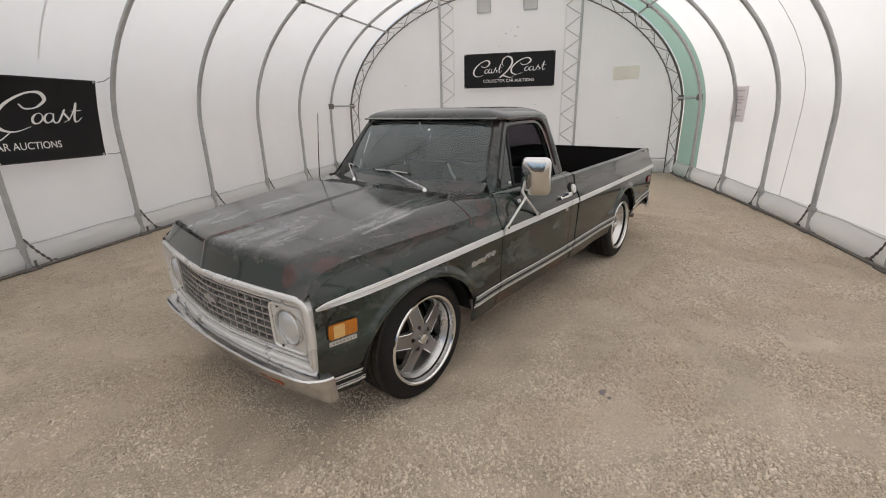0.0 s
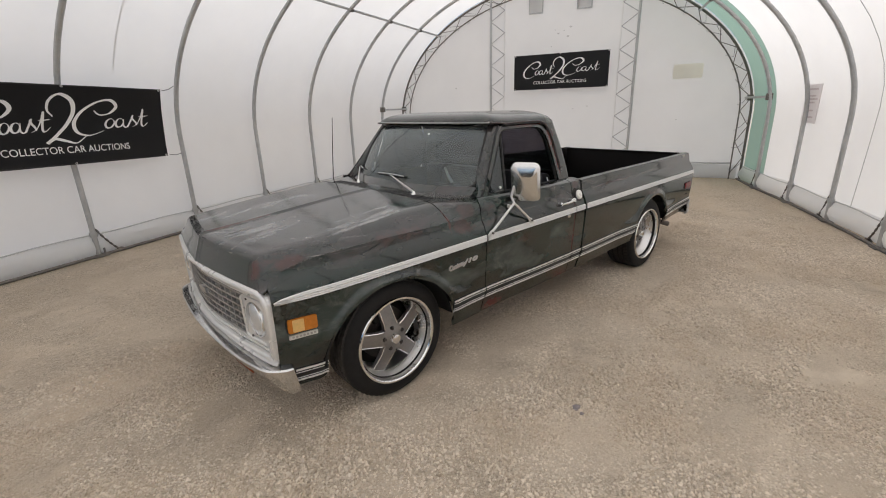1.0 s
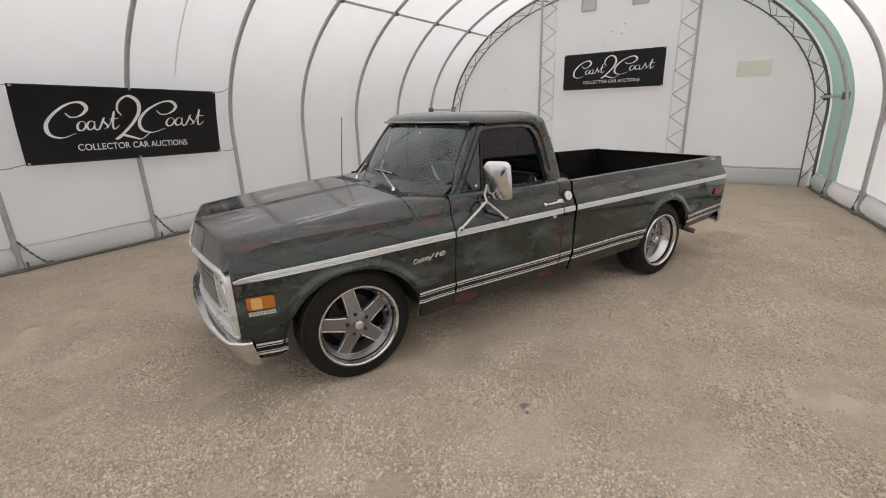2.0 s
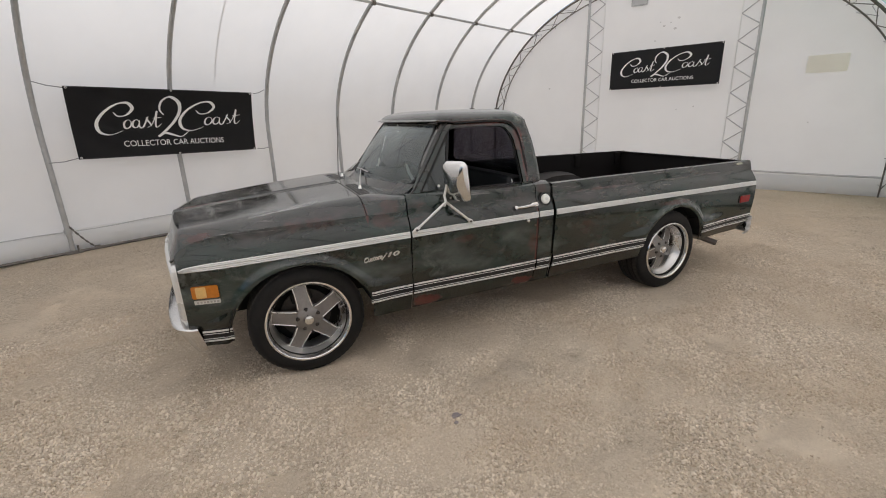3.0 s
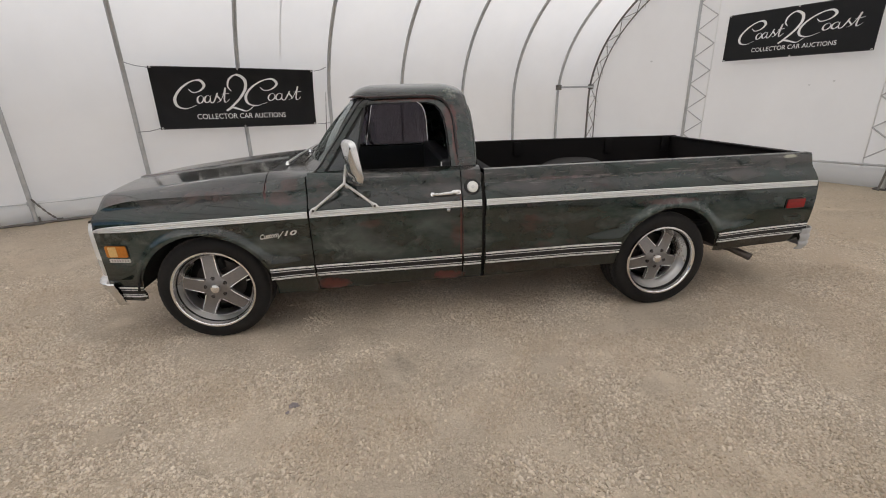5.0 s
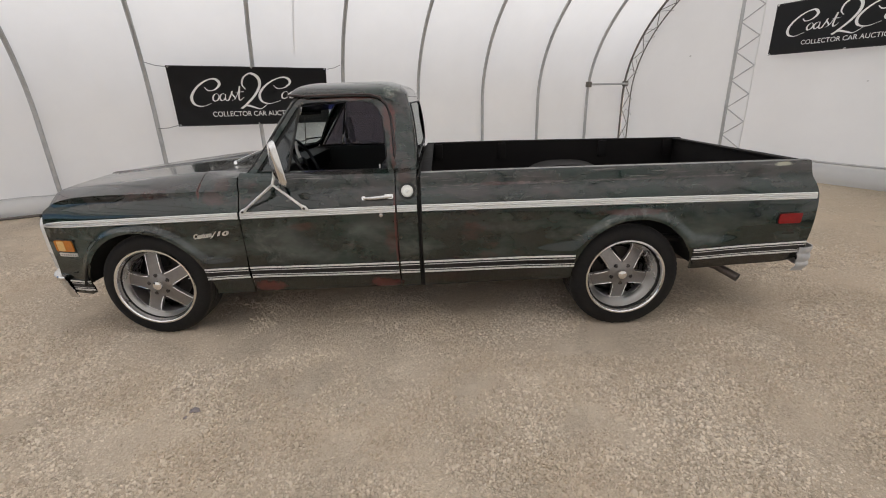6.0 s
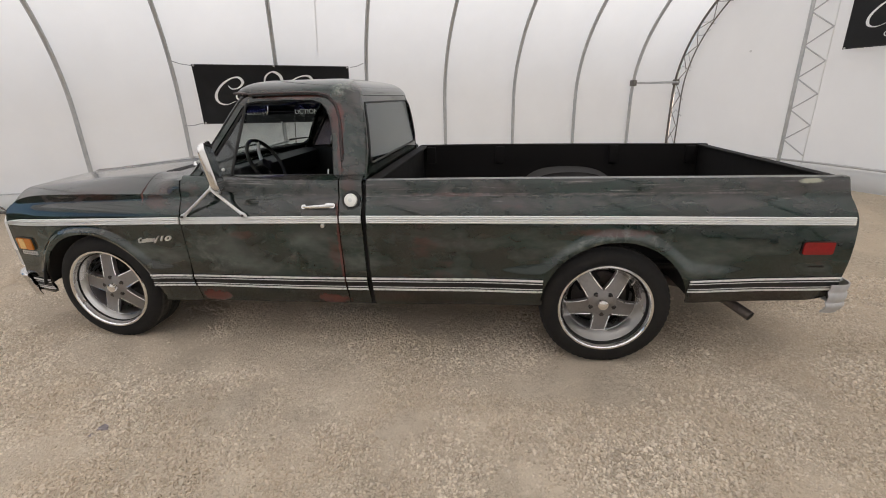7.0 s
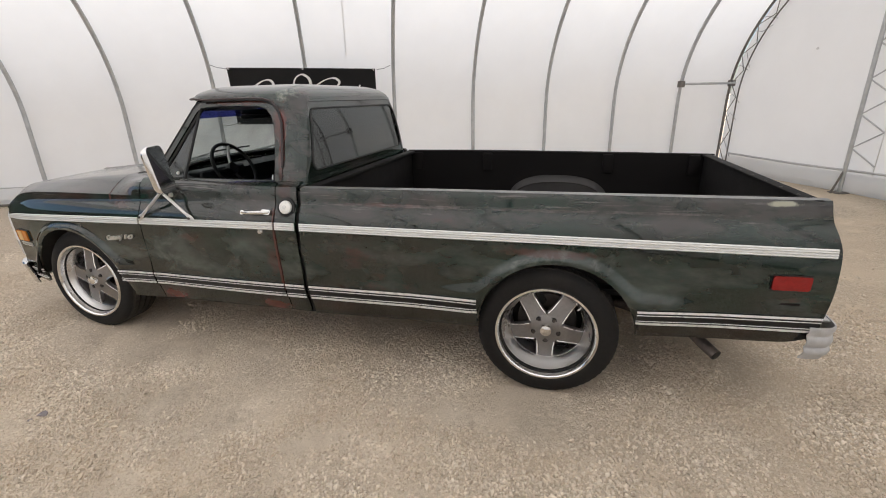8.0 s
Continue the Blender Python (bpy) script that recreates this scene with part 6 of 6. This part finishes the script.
# ---- mirrors, wipers, aerial ----
def mirror_head(side):
    H = Matrix.Translation((1.025, -1.02, 1.212) if side < 0 else (1.092, 0.875, 1.27)) @ pose(0, 0, 0, 0, -9, side * -23)
    hw = 0.098 if side < 0 else 0.060
    out = rounded(-hw, hw, -0.132, 0.132, 0.04, 5)
    def shell_pt(a, j):
        k = a % len(out)
        y, z = out[k]
        sc, dx = ((0.97, 0.010), (1.0, 0.010), (1.03, 0.002), (1.0, -0.012), (0.95, -0.024), (0.88, -0.030), (0.45, -0.044), (0.30, -0.048), (0.001, -0.049))[j]
        off = side * 0.028 * max(0, (0.97 - sc) / 0.97)
        return H @ Vector((dx, y * sc + off, z * sc - 0.012 * max(0, 0.95 - sc)))
    bm = shell(shell_pt, list(range(len(out))), list(range(9)), 0.0, close_u=True)
    head = part("side_mirror", bm, CHROME, DOOR if side < 0 else DOOR_R, "large chrome towing mirror", 22)
    part("mirror_glass", moved(prism(rounded(0.006 - hw, hw - 0.006, -0.126, 0.126, 0.036, 5), lambda a, b: Vector((0.010, a, b)), lambda a, b: Vector((0.006, a, b))), H), MIRROR, head)
    apex = Vector((0.955, side * 0.985, 1.075))
    part("mirror_stem", tube([H @ Vector((-0.03, -side * 0.07, -0.02)), H @ Vector((-0.05, -side * 0.085, -0.09)), apex], 0.009, 8), TRIM, head)
    for x, z in ((0.740, 0.908), (1.135, 0.924)):
        foot = skin(x, z, side, 0.012)
        part("mirror_arm", tube([apex, foot], 0.009, 8), TRIM, head)
        part("arm_foot", tube([foot.lerp(apex, 0.10), foot, foot + (foot - apex).normalized() * 0.022], [0.010, 0.017, 0.012], 10, flat=0.6), TRIM, head)
        part("foot_bolt", moved(lathe([(0.001, -0.010), (0.007, -0.008), (0.008, 0.0)], 10, "y"), Matrix.Translation(foot + Vector((0, side * 0.012, 0)))), IRON, head)
    part("upper_knob", moved(lathe([(0.001, -0.014), (0.012, -0.012), (0.014, 0.004)], 12, "y"), Matrix.Translation(skin(0.965, 1.045, side, 0.002))), TRIM, head)


mirror_head(-1)
mirror_head(1)
for pivot, mid, ends in (((0.512, -0.450, 1.138), 0.004, (-0.185, 0.230)), ((0.552, 0.339, 1.140), 0.690, (0.54, 0.745))):
    P = Vector(pivot)
    M = screen(mid / 0.77, 0.150) + Vector((-0.028, 0, 0.014))
    w = part("wiper", tube([P + Vector((0, 0, 0.016)), P.lerp(M, 0.45) + Vector((-0.002, 0, 0.010)), P.lerp(M, 0.9) + Vector((0, 0, 0.005)), M], [0.009, 0.008, 0.006, 0.004], 8, flat=0.7), TRIM, truck, "chrome wiper arm")
    part("wiper_pivot", moved(lathe([(0.001, 0.026), (0.010, 0.024), (0.015, 0.012), (0.019, 0.0)], 16, "z"), Matrix.Translation(P)), CHROME, w)
    part("blade_frame", tube([screen(y / 0.77, 0.165) + Vector((-0.022, 0, 0.015 - 0.008 * abs(2 * k / 8 - 1))) for k, y in enumerate(span(ends[0] + 0.03, ends[1] - 0.03, 9))], 0.004, 6), TRIM, w)
    part("wiper_blade", tube([screen(y / 0.77, 0.160) + Vector((-0.012, 0, 0.007)) for y in span(ends[0], ends[1], 9)], 0.006, 5), SEAL, w)
an = part("aerial", tube([(0.622, 0.91, 1.07), (0.645, 0.91, 1.35), (0.675, 0.905, 1.655)], [0.005, 0.004, 0.0028], 6), IRON, truck, "thin steel radio aerial")
part("aerial_base", moved(lathe([(0.001, 0.05), (0.010, 0.045), (0.016, 0.015), (0.024, 0.0)], 14, "z"), pose(0.621, 0.91, 1.055)), CHROME, an)


# ---- loose stones on the ground ----
def scatter(name, count, box_uv, size, seed, label):
    rng = random.Random(seed)
    base = [Vector((0.6, 0.1, 0)), Vector((-0.5, 0.4, 0.05)), Vector((-0.1, -0.6, 0)), Vector((0.22, 0.22, 0.55)), Vector((-0.28, -0.02, 0.50)), Vector((0.22, -0.34, 0.44))]
    faces = ((0, 3, 5), (0, 1, 3), (1, 4, 3), (1, 2, 4), (2, 5, 4), (2, 0, 5), (3, 4, 5))
    co, fa = [], []
    for _ in range(count):
        x, y = rng.uniform(box_uv[0], box_uv[1]), rng.uniform(box_uv[2], box_uv[3])
        if 1.2 * noise.noise(Vector((x * 1.1, y * 1.1, 7))) + 0.8 * noise.noise(Vector((x * 3.6, y * 3.6, 2))) < rng.uniform(-0.65, 0.20):
            continue
        if min(x - box_uv[0], box_uv[1] - x, y - box_uv[2], box_uv[3] - y) < rng.uniform(0, 1.3):
            continue
        s = size * (0.32 + 0.68 * rng.random() ** 1.5) * (1.6 if rng.random() < 0.06 else 1)
        an, sq = rng.uniform(0, math.tau), rng.uniform(0.6, 1.2)
        c, sn = math.cos(an), math.sin(an)
        # trodden patches, where the stones lie deep in the dirt
        sunk = 0.32 + 2.2 * noise.noise(Vector((x * 1.5, y * 1.5, 21))) + 1.0 * noise.noise(Vector((x * 5, y * 5, 33)))
        z0 = 0.012 * noise.noise(Vector((x * 0.7, y * 0.7, 0))) - (0.08 + 0.34 * max(0, min(1, sunk))) * s
        n = len(co)
        for p in base:
            px, py = p.x * sq * rng.uniform(0.8, 1.2), p.y * rng.uniform(0.8, 1.2)
            co.append((x + s * (px * c - py * sn), y + s * (px * sn + py * c), z0 + s * p.z * rng.uniform(0.75, 1.25)))
        fa += [(n + a, n + b, n + d) for a, b, d in faces]
    me = bpy.data.meshes.new(name)
    me.from_pydata(co, [], fa)
    me.materials.append(STONE)
    ob = new(name, me)
    return tagged(ob, label, "gravel", kind="stuff")


scatter("gravel", 560000, (-3.2, 6.4, -4.2, 1.0), 0.022, 5, "loose crushed stones strewn over the dirt floor")
scatter("far_gravel", 60000, (-4.5, 9.0, -5.5, 6.0), 0.018, 9, "loose crushed stones near the tent walls")


def clod(x, y, size, seed):
    """A broken lump of hard dirt lying on the stones."""
    rng = random.Random(seed)
    bm = bmesh.new()
    bmesh.ops.create_icosphere(bm, subdivisions=2, radius=1.0)
    for v in bm.verts:
        k = 0.75 + 0.5 * noise.noise(v.co * 1.7 + Vector((seed, 0, 0))) + rng.uniform(-0.06, 0.06)
        v.co = Vector((x + v.co.x * size * 1.4 * k, y + v.co.y * size * k, max(-0.004, v.co.z * size * 0.45 * k + size * 0.25)))
    return tagged(part("dirt_clod", bm, CLOD), "small grey lump of dirt on the gravel", "dirt clod", "dirt clods")


clod(0.64, -1.73, 0.026, 2)
clod(0.62, -1.78, 0.014, 4)
